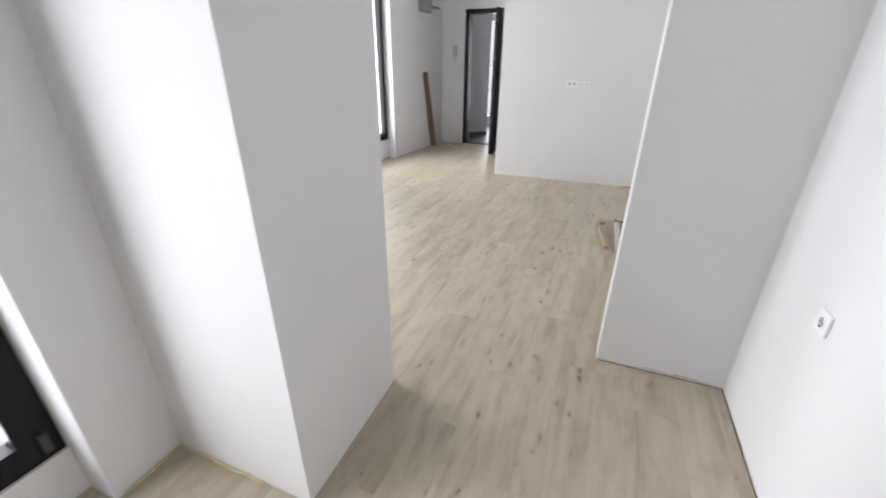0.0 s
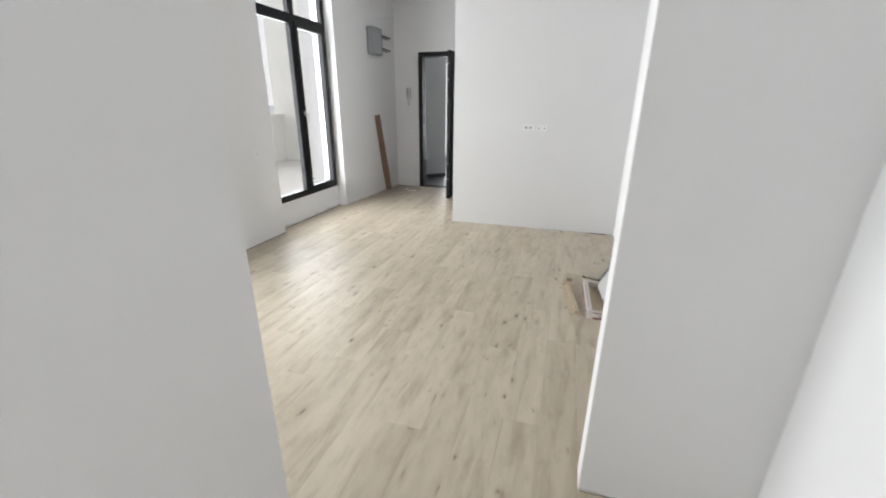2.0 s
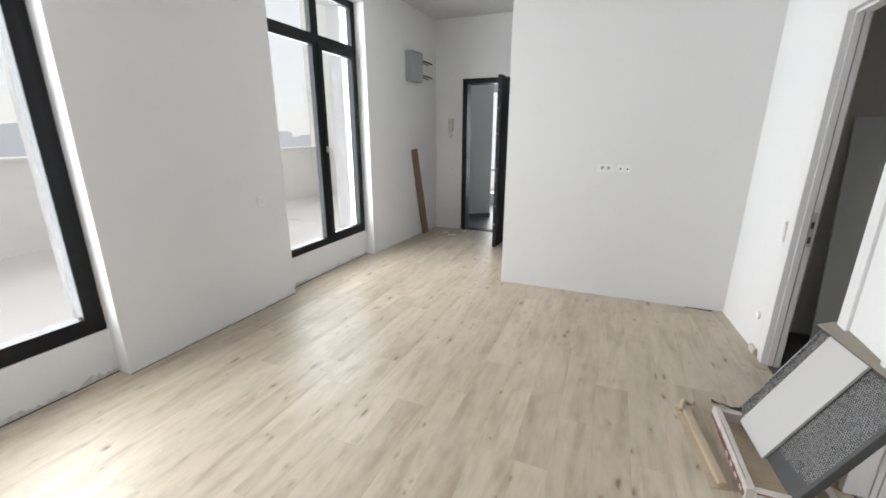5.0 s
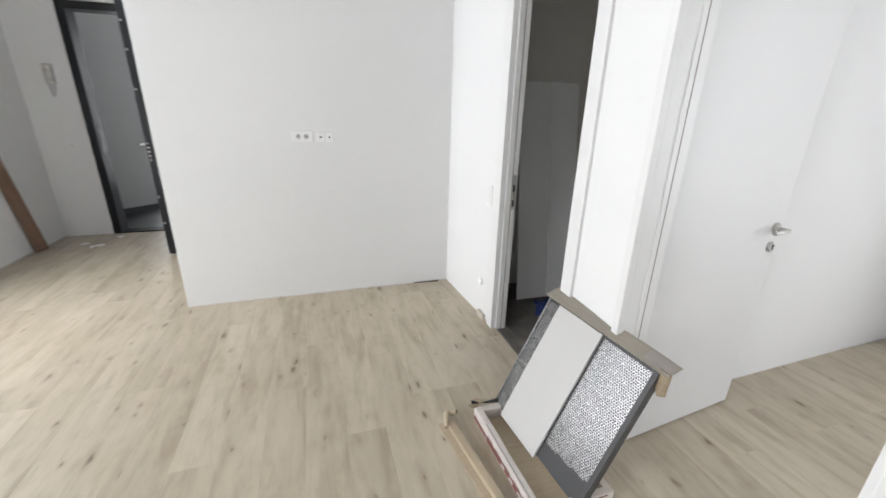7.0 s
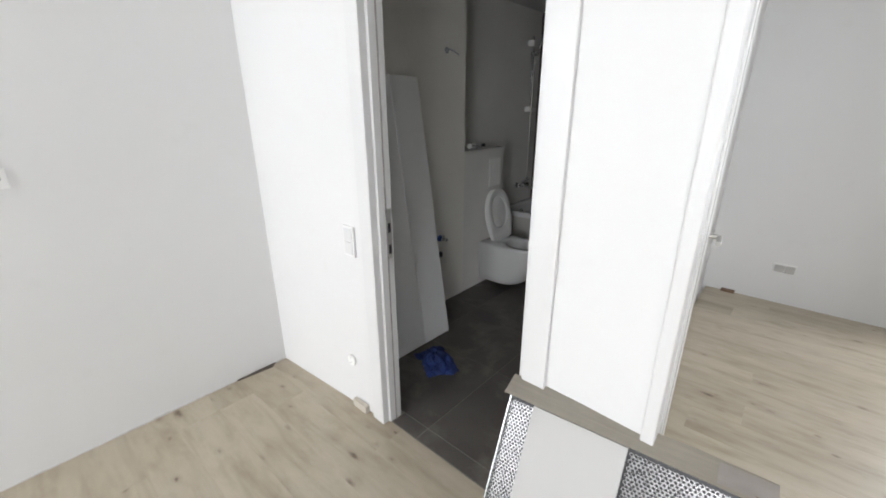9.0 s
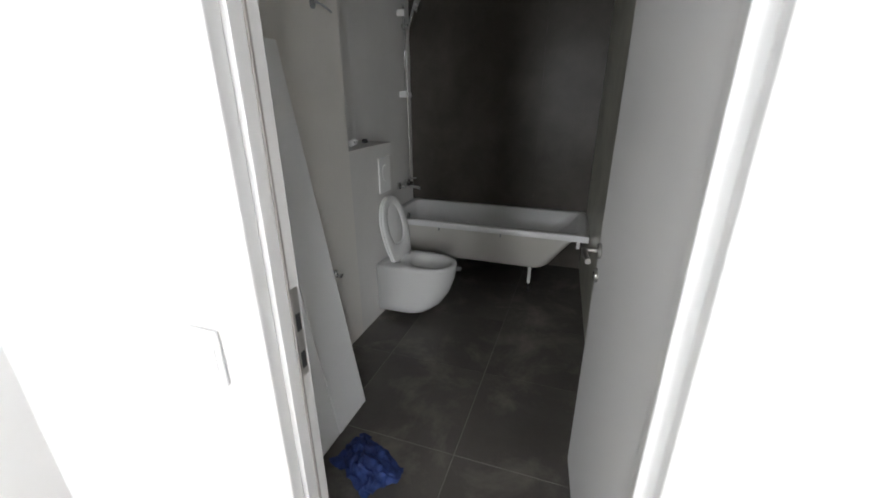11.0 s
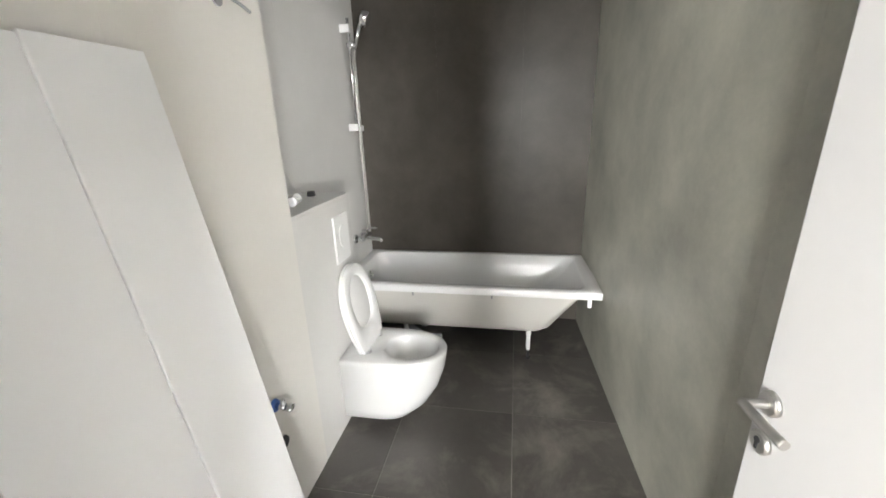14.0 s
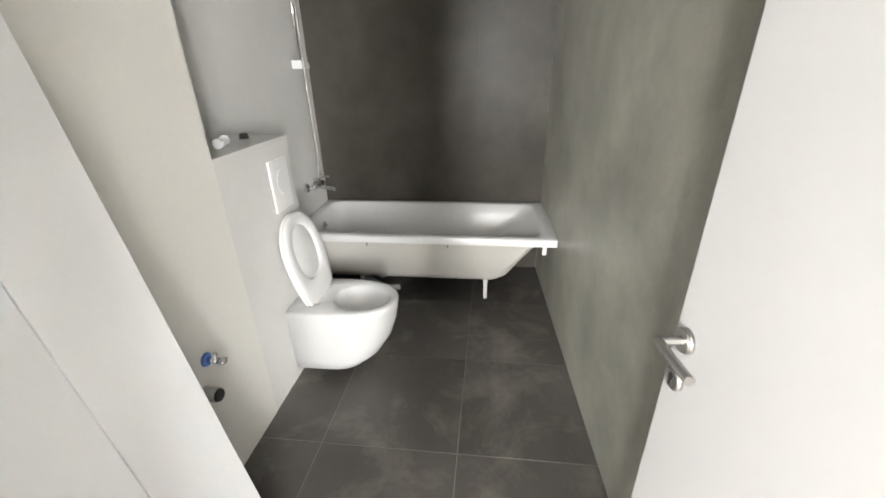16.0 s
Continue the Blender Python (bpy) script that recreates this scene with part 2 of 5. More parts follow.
M_TERRACE = stone("terrace_tile", (0.68, 0.665, 0.635), (0.75, 0.735, 0.71), 0.6)
M_RENDERWALL = plaster("outside_render", (0.81, 0.80, 0.76), 0.05)
M_HALLWALL = plaster("hall_paint", (0.66, 0.665, 0.665))
# Haze over the far land is painted in: a pale bluish base colour.
M_FAR = plaster("haze_tinted_land", (0.72, 0.73, 0.745), 0.08)


def cloth_mat():
    m = Mat("blue_cloth", (0.03, 0.06, 0.26), 0.85)
    v = m.coords()
    m.color(m.ramp(m.noise(v, 25, 4), [(0.3, (0.012, 0.024, 0.10)), (0.7, (0.035, 0.07, 0.25))]))
    return m.bump(m.noise(v, 420, 2), 0.3, 0.001).m


M_CLOTH = cloth_mat()


# ---- mesh builders ----
def box(bm, a, b, bevel=0.0, m=None):
    x0, y0, z0 = (min(p, q) for p, q in zip(a, b))
    x1, y1, z1 = (max(p, q) for p, q in zip(a, b))
    made = bmesh.ops.create_cube(bm, size=1.0)["verts"]
    for v in made:
        v.co = Vector((x0 + (v.co.x + 0.5) * (x1 - x0), y0 + (v.co.y + 0.5) * (y1 - y0), z0 + (v.co.z + 0.5) * (z1 - z0)))
    if bevel:
        edges = list({e for v in made for e in v.link_edges})
        res = bmesh.ops.bevel(bm, geom=edges, offset=bevel, segments=2, profile=0.6, affect="EDGES")
        made = list({v for f in res["faces"] for v in f.verts} | {v for v in made if v.is_valid})
    if m is not None:
        for v in made:
            v.co = m @ v.co
    return bm


def new_box(a, b, bevel=0.0, m=None):
    return box(bmesh.new(), a, b, bevel, m)


def prism(bm, plan, z0, z1):
    low = [bm.verts.new((x, y, z0)) for x, y in plan]
    top = [bm.verts.new((x, y, z1)) for x, y in plan]
    n = len(plan)
    bm.faces.new(low[::-1])
    bm.faces.new(top)
    for i in range(n):
        bm.faces.new((low[i], low[(i + 1) % n], top[(i + 1) % n], top[i]))
    bmesh.ops.recalc_face_normals(bm, faces=bm.faces[:])
    return bm


def rod(bm, p, q, r0, r1=None, seg=20, caps=True):
    p, q = Vector(p), Vector(q)
    r1 = r0 if r1 is None else r1
    turn = (q - p).to_track_quat("Z", "Y").to_matrix()
    rings = []
    for at, r in ((p, r0), (q, r1)):
        rings.append([bm.verts.new(at + turn @ Vector((r * math.cos(2 * math.pi * i / seg), r * math.sin(2 * math.pi * i / seg), 0))) for i in range(seg)])
    for i in range(seg):
        bm.faces.new((rings[0][i], rings[0][(i + 1) % seg], rings[1][(i + 1) % seg], rings[1][i])).smooth = True
    if caps:
        bm.faces.new(rings[0][::-1])
        bm.faces.new(rings[1])
    return bm


def tube(bm, points, r, seg=10):
    """A round pipe through smooth points."""
    pts = [Vector(p) for p in points]
    fine = []
    for i in range(len(pts) - 1):
        p0, p1, p2, p3 = pts[max(i - 1, 0)], pts[i], pts[i + 1], pts[min(i + 2, len(pts) - 1)]
        for k in range(6):
            s = k / 6
            fine.append(0.5 * (2 * p1 + (p2 - p0) * s + (2 * p0 - 5 * p1 + 4 * p2 - p3) * s * s + (3 * p1 - p0 - 3 * p2 + p3) * s ** 3))
    fine.append(pts[-1])
    rings = []
    for i, p in enumerate(fine):
        way = (fine[min(i + 1, len(fine) - 1)] - fine[max(i - 1, 0)]).normalized()
        turn = way.to_track_quat("Z", "Y").to_matrix()
        rings.append([bm.verts.new(p + turn @ Vector((r * math.cos(2 * math.pi * j / seg), r * math.sin(2 * math.pi * j / seg), 0))) for j in range(seg)])
    for a, b in zip(rings, rings[1:]):
        for j in range(seg):
            bm.faces.new((a[j], a[(j + 1) % seg], b[(j + 1) % seg], b[j])).smooth = True
    bm.faces.new(rings[0][::-1])
    bm.faces.new(rings[-1])
    return bm


def loft(bm, rings, cap_first=True, cap_last=True, smooth=True):
    """Skin between rings of equally many points."""
    vs = [[bm.verts.new(p) for p in ring] for ring in rings]
    n = len(vs[0])
    for a, b in zip(vs, vs[1:]):
        for i in range(n):
            bm.faces.new((a[i], a[(i + 1) % n], b[(i + 1) % n], b[i])).smooth = smooth
    if cap_first:
        bm.faces.new(vs[0][::-1]).smooth = smooth
    if cap_last:
        bm.faces.new(vs[-1]).smooth = smooth
    bmesh.ops.recalc_face_normals(bm, faces=bm.faces[:])
    return bm


def round_rect(x0, y0, x1, y1, r, z, seg=6):
    out = []
    for cx, cy, a0 in ((x1 - r, y1 - r, 0), (x0 + r, y1 - r, 90), (x0 + r, y0 + r, 180), (x1 - r, y0 + r, 270)):
        for k in range(seg + 1):
            a = radians(a0 + 90 * k / seg)
            out.append((cx + r * math.cos(a), cy + r * math.sin(a), z))
    return out


def solid(name, bm, material):
    me = bpy.data.meshes.new(name)
    bm.to_mesh(me)
    bm.free()
    me.materials.append(material)
    return me


def part(name, bm, material, parent=None, label="", m=None):
    if m is not None:
        bmesh.ops.transform(bm, matrix=m, verts=bm.verts[:])
    ob = new(name, solid(name, bm, material))
    if parent is not None:
        ob.parent = parent
    return tagged(ob, label)


def thing(name, at, label, category, group="", kind="", turn=0.0, tilt=0.0):
    ob = new(name)
    ob.empty_display_size = 0.1
    ob.matrix_basis = pose(*at, tilt, 0, turn)
    return tagged(ob, label, category, group, kind)


def structure(name, bm, material, label, category):
    return tagged(part(name, bm, material), label, category, kind="structure")


def slab_with_holes(bm, u0, u1, z0, z1, holes, place):
    """A wall panel with rectangular openings right through it. place(u, z, side) gives the point; side 0 and 1 are its two faces."""
    us = sorted({u0, u1, *(h[0] for h in holes), *(h[1] for h in holes)})
    zs = sorted({z0, z1, *(h[2] for h in holes), *(h[3] for h in holes)})
    us = [u for u in us if u0 <= u <= u1]
    zs = [z for z in zs if z0 <= z <= z1]
    cache = {}

    def vert(i, j, s):
        if (i, j, s) not in cache:
            cache[i, j, s] = bm.verts.new(place(us[i], zs[j], s))
        return cache[i, j, s]

    def full(i, j):
        if not (0 <= i < len(us) - 1 and 0 <= j < len(zs) - 1):
            return False
        u, z = (us[i] + us[i + 1]) / 2, (zs[j] + zs[j + 1]) / 2
        return not any(h[0] < u < h[1] and h[2] < z < h[3] for h in holes)

    for i in range(len(us) - 1):
        for j in range(len(zs) - 1):
            if not full(i, j):
                continue
            for s in (0, 1):
                bm.faces.new([vert(i, j, s), vert(i + 1, j, s), vert(i + 1, j + 1, s), vert(i, j + 1, s)])
            for di, dj, a, b in ((-1, 0, (i, j), (i, j + 1)), (1, 0, (i + 1, j), (i + 1, j + 1)), (0, -1, (i, j), (i + 1, j)), (0, 1, (i, j + 1), (i + 1, j + 1))):
                if not full(i + di, j + dj):
                    bm.faces.new([vert(*a, 0), vert(*b, 0), vert(*b, 1), vert(*a, 1)])
    bmesh.ops.recalc_face_normals(bm, faces=bm.faces[:])
    return bm


# ---- plan ----
H = 3.35                     # ceiling of the living room
X_LEFT, X_OUT = -3.0, -3.56  # window wall, inside and outside
Y_FAR = 5.5
X_R, X_R2 = 1.10, 1.19     # right wall, both faces
Y_ENT = 7.8
X_BACK = 4.215               # far bathroom wall
W1 = (1.12, 2.70)
W2 = (4.31, 5.87)
SILL, W_TOP = 0.325, 3.12
X_REC = -3.127               # wall face below the windows
BD = (3.79, 4.57)            # bathroom doorway
RD = (2.55, 3.40)            # second room's doorway
D_TOP = 2.30
B_H = 2.46                   # bathroom ceiling


def bath_right(x):
    return 3.72 + (x - 1.2) * 0.0505


def room_left(x):
    return 3.588 + (x - 1.2) * 0.033


# walls
def left_x(y):
    """Inner face of the window wall, which comes in a little towards the entrance."""
    return X_LEFT + max(0.0, y - W2[1]) * 0.052


structure("wall_windows", slab_with_holes(bmesh.new(), 0.985, 8.0, -0.1, H, [(*W1, -1, W_TOP), (*W2, -1, W_TOP)],
          lambda u, z, s: (left_x(u) if s == 0 else X_OUT, u, z)), M_WALL, "white plastered outer wall with tall window openings", "wall")
for nm, (a, b) in (("wall_below_window_1", W1), ("wall_below_window_2", W2)):
    structure(nm, new_box((X_OUT, a, -0.1), (X_REC, b, SILL - 0.001)), M_WALL, "low white plastered wall below the window", "wall")
structure("wall_block", prism(bmesh.new(), [(-0.408, 0.285), (-0.426, 0.985), (-3.56, 0.985), (-3.56, 0.55), (-1.5, 0.55), (-1.5, 0.285)], -0.1, H), M_WALL,
          "thick white plastered wall beside the passage", "wall")
structure("wall_nook_left", slab_with_holes(bmesh.new(), -2.6, 0.285, -0.1, H, [(-1.45, 0.015, -1, 2.6)],
          lambda u, z, s: (-1.1 if s == 0 else -1.5, u, z)), M_WALL, "white plastered wall with a tall window opening", "wall")
structure("wall_below_window_3", new_box((-1.5, -1.45, -0.1), (-1.258, 0.015, 0.219)), M_WALL, "low white plastered wall below the window", "wall")
structure("wall_nook_back", new_box((-1.1, -2.8, -0.1), (1.187, -2.6, H)), M_WALL, "plain white plastered wall", "wall")
structure("wall_nook_right", new_box((1.187, -2.6, -0.1), (1.337, 1.577, H)), M_WALL, "white plastered wall with a socket", "wall")
structure("wall_stub", new_box((0.562, 1.577, -0.1), (1.337, 1.69, H), 0.004), M_WALL, "white wall stub ending at the passage", "wall")


def right_face(u, z, s):
    front = X_R if u <= 4.7 else X_R + (1.045 - X_R) * (u - 4.7) / (Y_FAR - 4.7)
    return (front if s == 0 else X_R2, u, z)


structure("wall_doors", slab_with_holes(bmesh.new(), 1.69, Y_FAR, -0.1, H, [(*BD, -1, D_TOP), (*RD, -1, D_TOP), (4.7, 4.7, 0, 0)],
          right_face), M_WALL, "white plastered wall with two doorways", "wall")
structure("wall_far", new_box((-1.1, Y_FAR, -0.1), (X_R2, 5.65, H), 0.004), M_WALL, "white plastered wall with a row of sockets", "wall")
structure("wall_corridor", new_box((-1.1, 5.65, -0.1), (-0.95, 8.0, H)), M_WALL, "white plastered corridor wall", "wall")
structure("wall_entrance", slab_with_holes(bmesh.new(), X_LEFT, -1.1, -0.1, H, [(-2.41, -1.42, -1, 2.45)],
          lambda u, z, s: (u, Y_ENT if s == 0 else 8.0, z)), M_WALL, "white plastered wall round the entrance door", "wall")
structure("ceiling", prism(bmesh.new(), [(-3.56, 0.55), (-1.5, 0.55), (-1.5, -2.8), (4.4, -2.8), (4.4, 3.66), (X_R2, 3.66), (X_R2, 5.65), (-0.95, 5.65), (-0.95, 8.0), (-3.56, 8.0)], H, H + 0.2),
          M_CEIL, "flat white ceiling, darkened to cut bounced light", "ceiling")

# second room
structure("wall_partition", prism(bmesh.new(), [(X_R2, room_left(X_R2)), (4.4, room_left(4.4)), (4.4, bath_right(4.4)), (X_R2, bath_right(X_R2))], -0.1, H), M_WALL,
          "white plastered partition wall", "wall")
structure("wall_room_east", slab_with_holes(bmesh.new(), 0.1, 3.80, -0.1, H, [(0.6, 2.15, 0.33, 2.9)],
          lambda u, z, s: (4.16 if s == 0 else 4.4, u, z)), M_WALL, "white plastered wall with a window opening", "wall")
structure("wall_room_south", new_box((1.337, -0.1, -0.1), (4.4, 0.1, H)), M_WALL, "plain white plastered wall", "wall")

# bathroom shell
structure("wall_bath_left", prism(bmesh.new(), [(X_R2, 5.27), (2.594, 5.27), (2.594, 5.56), (4.4, 5.56), (4.4, 5.75), (X_R2, 5.75)], -0.1, B_H + 0.3), M_GROUTWALL,
          "tiled bathroom wall with a recess", "wall")
structure("wall_bath_back", new_box((X_BACK + 0.01, bath_right(4.2), -0.1), (4.4, 5.56, B_H + 0.3)), M_GROUTWALL, "dark tiled wall behind the bathtub", "wall")
structure("ceiling_bath", new_box((X_R2, 3.6, B_H), (4.4, 5.75, B_H + 0.12)), M_CEIL, "flat white bathroom ceiling, darkened to cut bounced light", "ceiling")
structure("floor_bath", new_box((1.1272, 3.7, -0.1), (X_BACK + 0.01, 5.56, -0.0018)), M_GROUT, "anthracite tiled bathroom floor", "floor")

# stairwell hall behind the entrance
structure("floor_hall", new_box((-5.0, 7.9, -0.1), (0.2, 11.2, -0.004)), M_HALLTILE, "grey tiled hall floor", "floor")
structure("wall_hall", prism(bmesh.new(), [(-4.2, 7.5), (-2.27, 9.08), (-2.36, 9.20), (-4.33, 7.65)], 0, 3.0), M_HALLWALL, "pale grey painted hall wall", "wall")
structure("wall_hall_end", slab_with_holes(bmesh.new(), -4.4, 0.2, 0, 3.0, [(-3.1, -1.6, 0.25, 2.5)],
          lambda u, z, s: (u, 10.6 if s == 0 else 10.8, z)), M_HALLWALL, "pale hall wall with a bright window", "wall")
structure("wall_hall_side", new_box((0.0, 8.0, 0), (0.2, 10.6, 3.0)), M_HALLWALL, "pale grey painted hall wall", "wall")
structure("wall_hall_left", new_box((-4.6, 7.4, 0), (-4.4, 10.6, 3.0)), M_HALLWALL, "pale grey painted hall wall", "wall")
structure("wall_hall_front", new_box((-0.95, 7.98, 0), (0.2, 8.12, 3.0)), M_HALLWALL, "pale grey painted hall wall", "wall")
structure("ceiling_hall", new_box((-4.6, 8.0, 3.0), (0.2, 10.8, 3.15)), M_CEIL, "flat white hall ceiling, darkened to cut bounced light", "ceiling")
skirt = bmesh.new()
way = Vector((1.93, 1.58, 0)).normalized()
side = Vector((way.y, -way.x, 0))
a = Vector((-4.2, 7.5, 0)) + side * 0.001
b = Vector((-2.27, 9.08, 0)) + side * 0.001
prism(skirt, [tuple(p.xy) for p in (a, b, b + side * 0.012, a + side * 0.012)], 0, 0.08)
structure("baseboard_hall", skirt, M_HALLTILE, "dark tile baseboard along the hall wall", "baseboard")

# outside
structure("floor_terrace", prism(bmesh.new(), [(-7.5, -8), (-1.5, -8), (-1.5, 0.55), (X_OUT, 0.55), (X_OUT, 18), (-7.5, 18)], -0.15, -0.02), M_TERRACE, "pale tiled terrace floor", "terrace")
structure("terrace_parapet", new_box((-7.75, -8, -0.15), (-7.5, 18, 1.24)), M_RENDERWALL, "cream rendered terrace parapet", "parapet")
structure("parapet_coping", new_box((-7.8, -8, 1.24), (-7.45, 18, 1.29), 0.008), M_RENDERWALL, "pale coping on the parapet", "coping")
structure("wall_terrace_side", new_box((-7.75, 10.35, -0.15), (X_OUT, 10.6, 5.2)), M_RENDERWALL, "tall pale rendered wall closing the terrace", "wall")
structure("terrace_drain", new_box((-5.95, 7.32, -0.0195), (-5.62, 7.345, -0.016)), M_GAP, "dark drain slot in the terrace floor", "drain")
structure("ground", new_box((-4000, -4000, -14.2), (4000, 4000, -14)), M_FAR, "land far below, haze painted into its colour", "ground")
# Rows of hills; their fog is only the pale colour of M_FAR.
ridge = bmesh.new()
for k in range(5):
    base = 150 + 90 * k
    pts = []
    for i in range(121):
        y = -260 + 6 * i
        h = -9 + 4.6 * k + 5 * noise.noise((y * 0.02, k * 3.1, 0)) + 2.6 * noise.noise((y * 0.11, k * 5.7, 2)) + 1.5 * noise.noise((y * 0.4, k, 4))
        pts.append((y, h))
    lows = [ridge.verts.new((-base, y, -14)) for y, _ in pts]
    tops = [ridge.verts.new((-base, y, h)) for y, h in pts]
    backs = [ridge.verts.new((-base - 30, y, -14)) for y, _ in pts]
    for i in range(120):
        ridge.faces.new((lows[i], lows[i + 1], tops[i + 1], tops[i]))
        ridge.faces.new((tops[i], tops[i + 1], backs[i + 1], backs[i]))
structure("backdrop", ridge, M_FAR, "distant treeline and hills, fog painted into their colour", "backdrop")

# ---- windows ----
def bar(bm, y0, y1, z0, z1, x0, x1, bevel=0.004):
    return box(bm, (x0, y0, z0), (x1, y1, z1), bevel)


def window(name, x, y0, y1, z0, z1, mid, transom, label, out=-1, sash=True):
    """A black framed window whose inner face stands at x, with one fixed and one opening light and a transom light above each."""
    w = thing(name, (x, (y0 + y1) / 2, z0), label, "window", kind="structure")
    inv = Matrix.Translation((-x, -(y0 + y1) / 2, -z0))
    d = 0.075 * out
    f = 0.065
    bm = bmesh.new()
    bar(bm, y0, y0 + f, z0, z1, x, x + d)
    bar(bm, y1 - f, y1, z0, z1, x, x + d)
    bar(bm, y0 + f, y1 - f, z0, z0 + f, x, x + d)
    bar(bm, y0 + f, y1 - f, z1 - f, z1, x, x + d)
    bar(bm, mid - 0.04, mid + 0.04, z0 + f, z1 - f, x, x + d)
    bar(bm, y0 + f, mid - 0.04, transom - 0.04, transom + 0.04, x, x + d)
    bar(bm, mid + 0.04, y1 - f, transom - 0.04, transom + 0.04, x, x + d)
    part("window_frame", bm, M_BLACK, w, m=inv)

    def light(a0, a1, b0, b1, t, proud):
        s = bmesh.new()
        xi, xo = x - out * proud, x + d * 0.85
        bar(s, a0, a0 + t, b0, b1, xi, xo)
        bar(s, a1 - t, a1, b0, b1, xi, xo)
        bar(s, a0 + t, a1 - t, b0, b0 + t, xi, xo)
        bar(s, a0 + t, a1 - t, b1 - t, b1, xi, xo)
        leaf = part("sash" if proud else "glazing_bead", s, M_BLACK, w, m=inv)
        gl = new_box((x + d * 0.5, a0 + t * 0.7, b0 + t * 0.7), (x + d * 0.5 + 0.006, a1 - t * 0.7, b1 - t * 0.7))
        p = part("pane", gl, M_GLASS, leaf, m=inv)
        p.visible_shadow = False
        return leaf

    light(y0 + f, mid - 0.04, z0 + f, transom - 0.04, 0.018, 0.0)
    opening = light(mid + 0.02, y1 - f + 0.02, z0 + f - 0.02, transom - 0.02, 0.07, 0.012)
    light(y0 + f, mid - 0.04, transom + 0.04, z1 - f, 0.018, 0.0)
    light(mid + 0.04, y1 - f, transom + 0.04, z1 - f, 0.018, 0.0)
    hz = min(1.44, (z0 + transom) / 2 + 0.05)
    hb = bmesh.new()
    xi = x - out * 0.012
    box(hb, (xi, mid + 0.040, hz - 0.035), (xi - out * 0.011, mid + 0.068, hz + 0.035), 0.004)
    rod(hb, (xi, mid + 0.054, hz), (xi - out * 0.05, mid + 0.054, hz), 0.009, seg=12)
    tube(hb, [(xi - out * 0.044, mid + 0.054, hz + 0.008), (xi - out * 0.052, mid + 0.055, hz - 0.02), (xi - out * 0.054, mid + 0.058, hz - 0.075), (xi - out * 0.050, mid + 0.061, hz - 0.125)], 0.010, 12)
    part("handle", hb, M_SATIN, opening, "satin metal window handle", m=inv)
    return w


window("window_1", -3.14, W1[0], W1[1], SILL, W_TOP, 1.95, 2.575, "tall black framed window overlooking a pale terrace")
window("window_2", -3.14, W2[0], W2[1], SILL, W_TOP, 5.115, 2.575, "tall black framed window overlooking a pale terrace")
nook_window = window("window_3", -1.27, -1.45, 0.015, 0.22, 2.6, -0.7, 2.05, "tall black framed window in the nook wall")
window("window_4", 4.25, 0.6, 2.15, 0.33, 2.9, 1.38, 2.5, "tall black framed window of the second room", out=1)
hub = bmesh.new()
box(hub, (-1.262, -0.048, 0.262), (-1.238, -0.022, 0.345), 0.006)
part("hinge_cover", hub, M_FOILDARK, nook_window, "black hinge cover", m=Matrix.Translation((1.27, 0.7175, -0.22)))


# ---- inner doors ----
def lever(parent, leaf_m, x, y, z, side, toward, key=True):
    """A lever handle with round rose on a door leaf's face at y; side is the face's outward sign, toward the lever's way along x."""
    b = bmesh.new()
    rod(b, (x, y, z), (x, y + side * 0.009, z), 0.026, seg=28)
    rod(b, (x, y + side * 0.009, z), (x, y + side * 0.013, z), 0.026, 0.0225, seg=28)
    rose = part("rose", b, M_SATIN, parent, "satin steel rose", m=leaf_m)
    h = bmesh.new()
    tube(h, [(x, y + side * 0.008, z), (x, y + side * 0.03, z), (x, y + side * 0.052, z)], 0.0095, 14)
    tube(h, [(x - toward * 0.006, y + side * 0.055, z), (x + toward * 0.05, y + side * 0.056, z - 0.001), (x + toward * 0.108, y + side * 0.054, z - 0.002)], 0.0098, 14)
    part("handle", h, M_SATIN, parent, "satin steel lever handle", m=leaf_m)
    if key:
        k = bmesh.new()
        rod(k, (x, y, z - 0.094), (x, y + side * 0.009, z - 0.094), 0.025, seg=28)
        rod(k, (x, y + side * 0.009, z - 0.094), (x, y + side * 0.012, z - 0.094), 0.025, 0.021, seg=28)
        part("key_rose", k, M_SATIN, parent, "satin steel key rose", m=leaf_m)
        s = bmesh.new()
        rod(s, (x, y + side * 0.012, z - 0.088), (x, y + side * 0.014, z - 0.088), 0.0075, seg=16)
        box(s, (x - 0.0035, y + side * 0.012, z - 0.108), (x + 0.0035, y + side * 0.014, z - 0.09))
        part("key_cylinder", s, M_DARK, parent, m=leaf_m)
    return rose


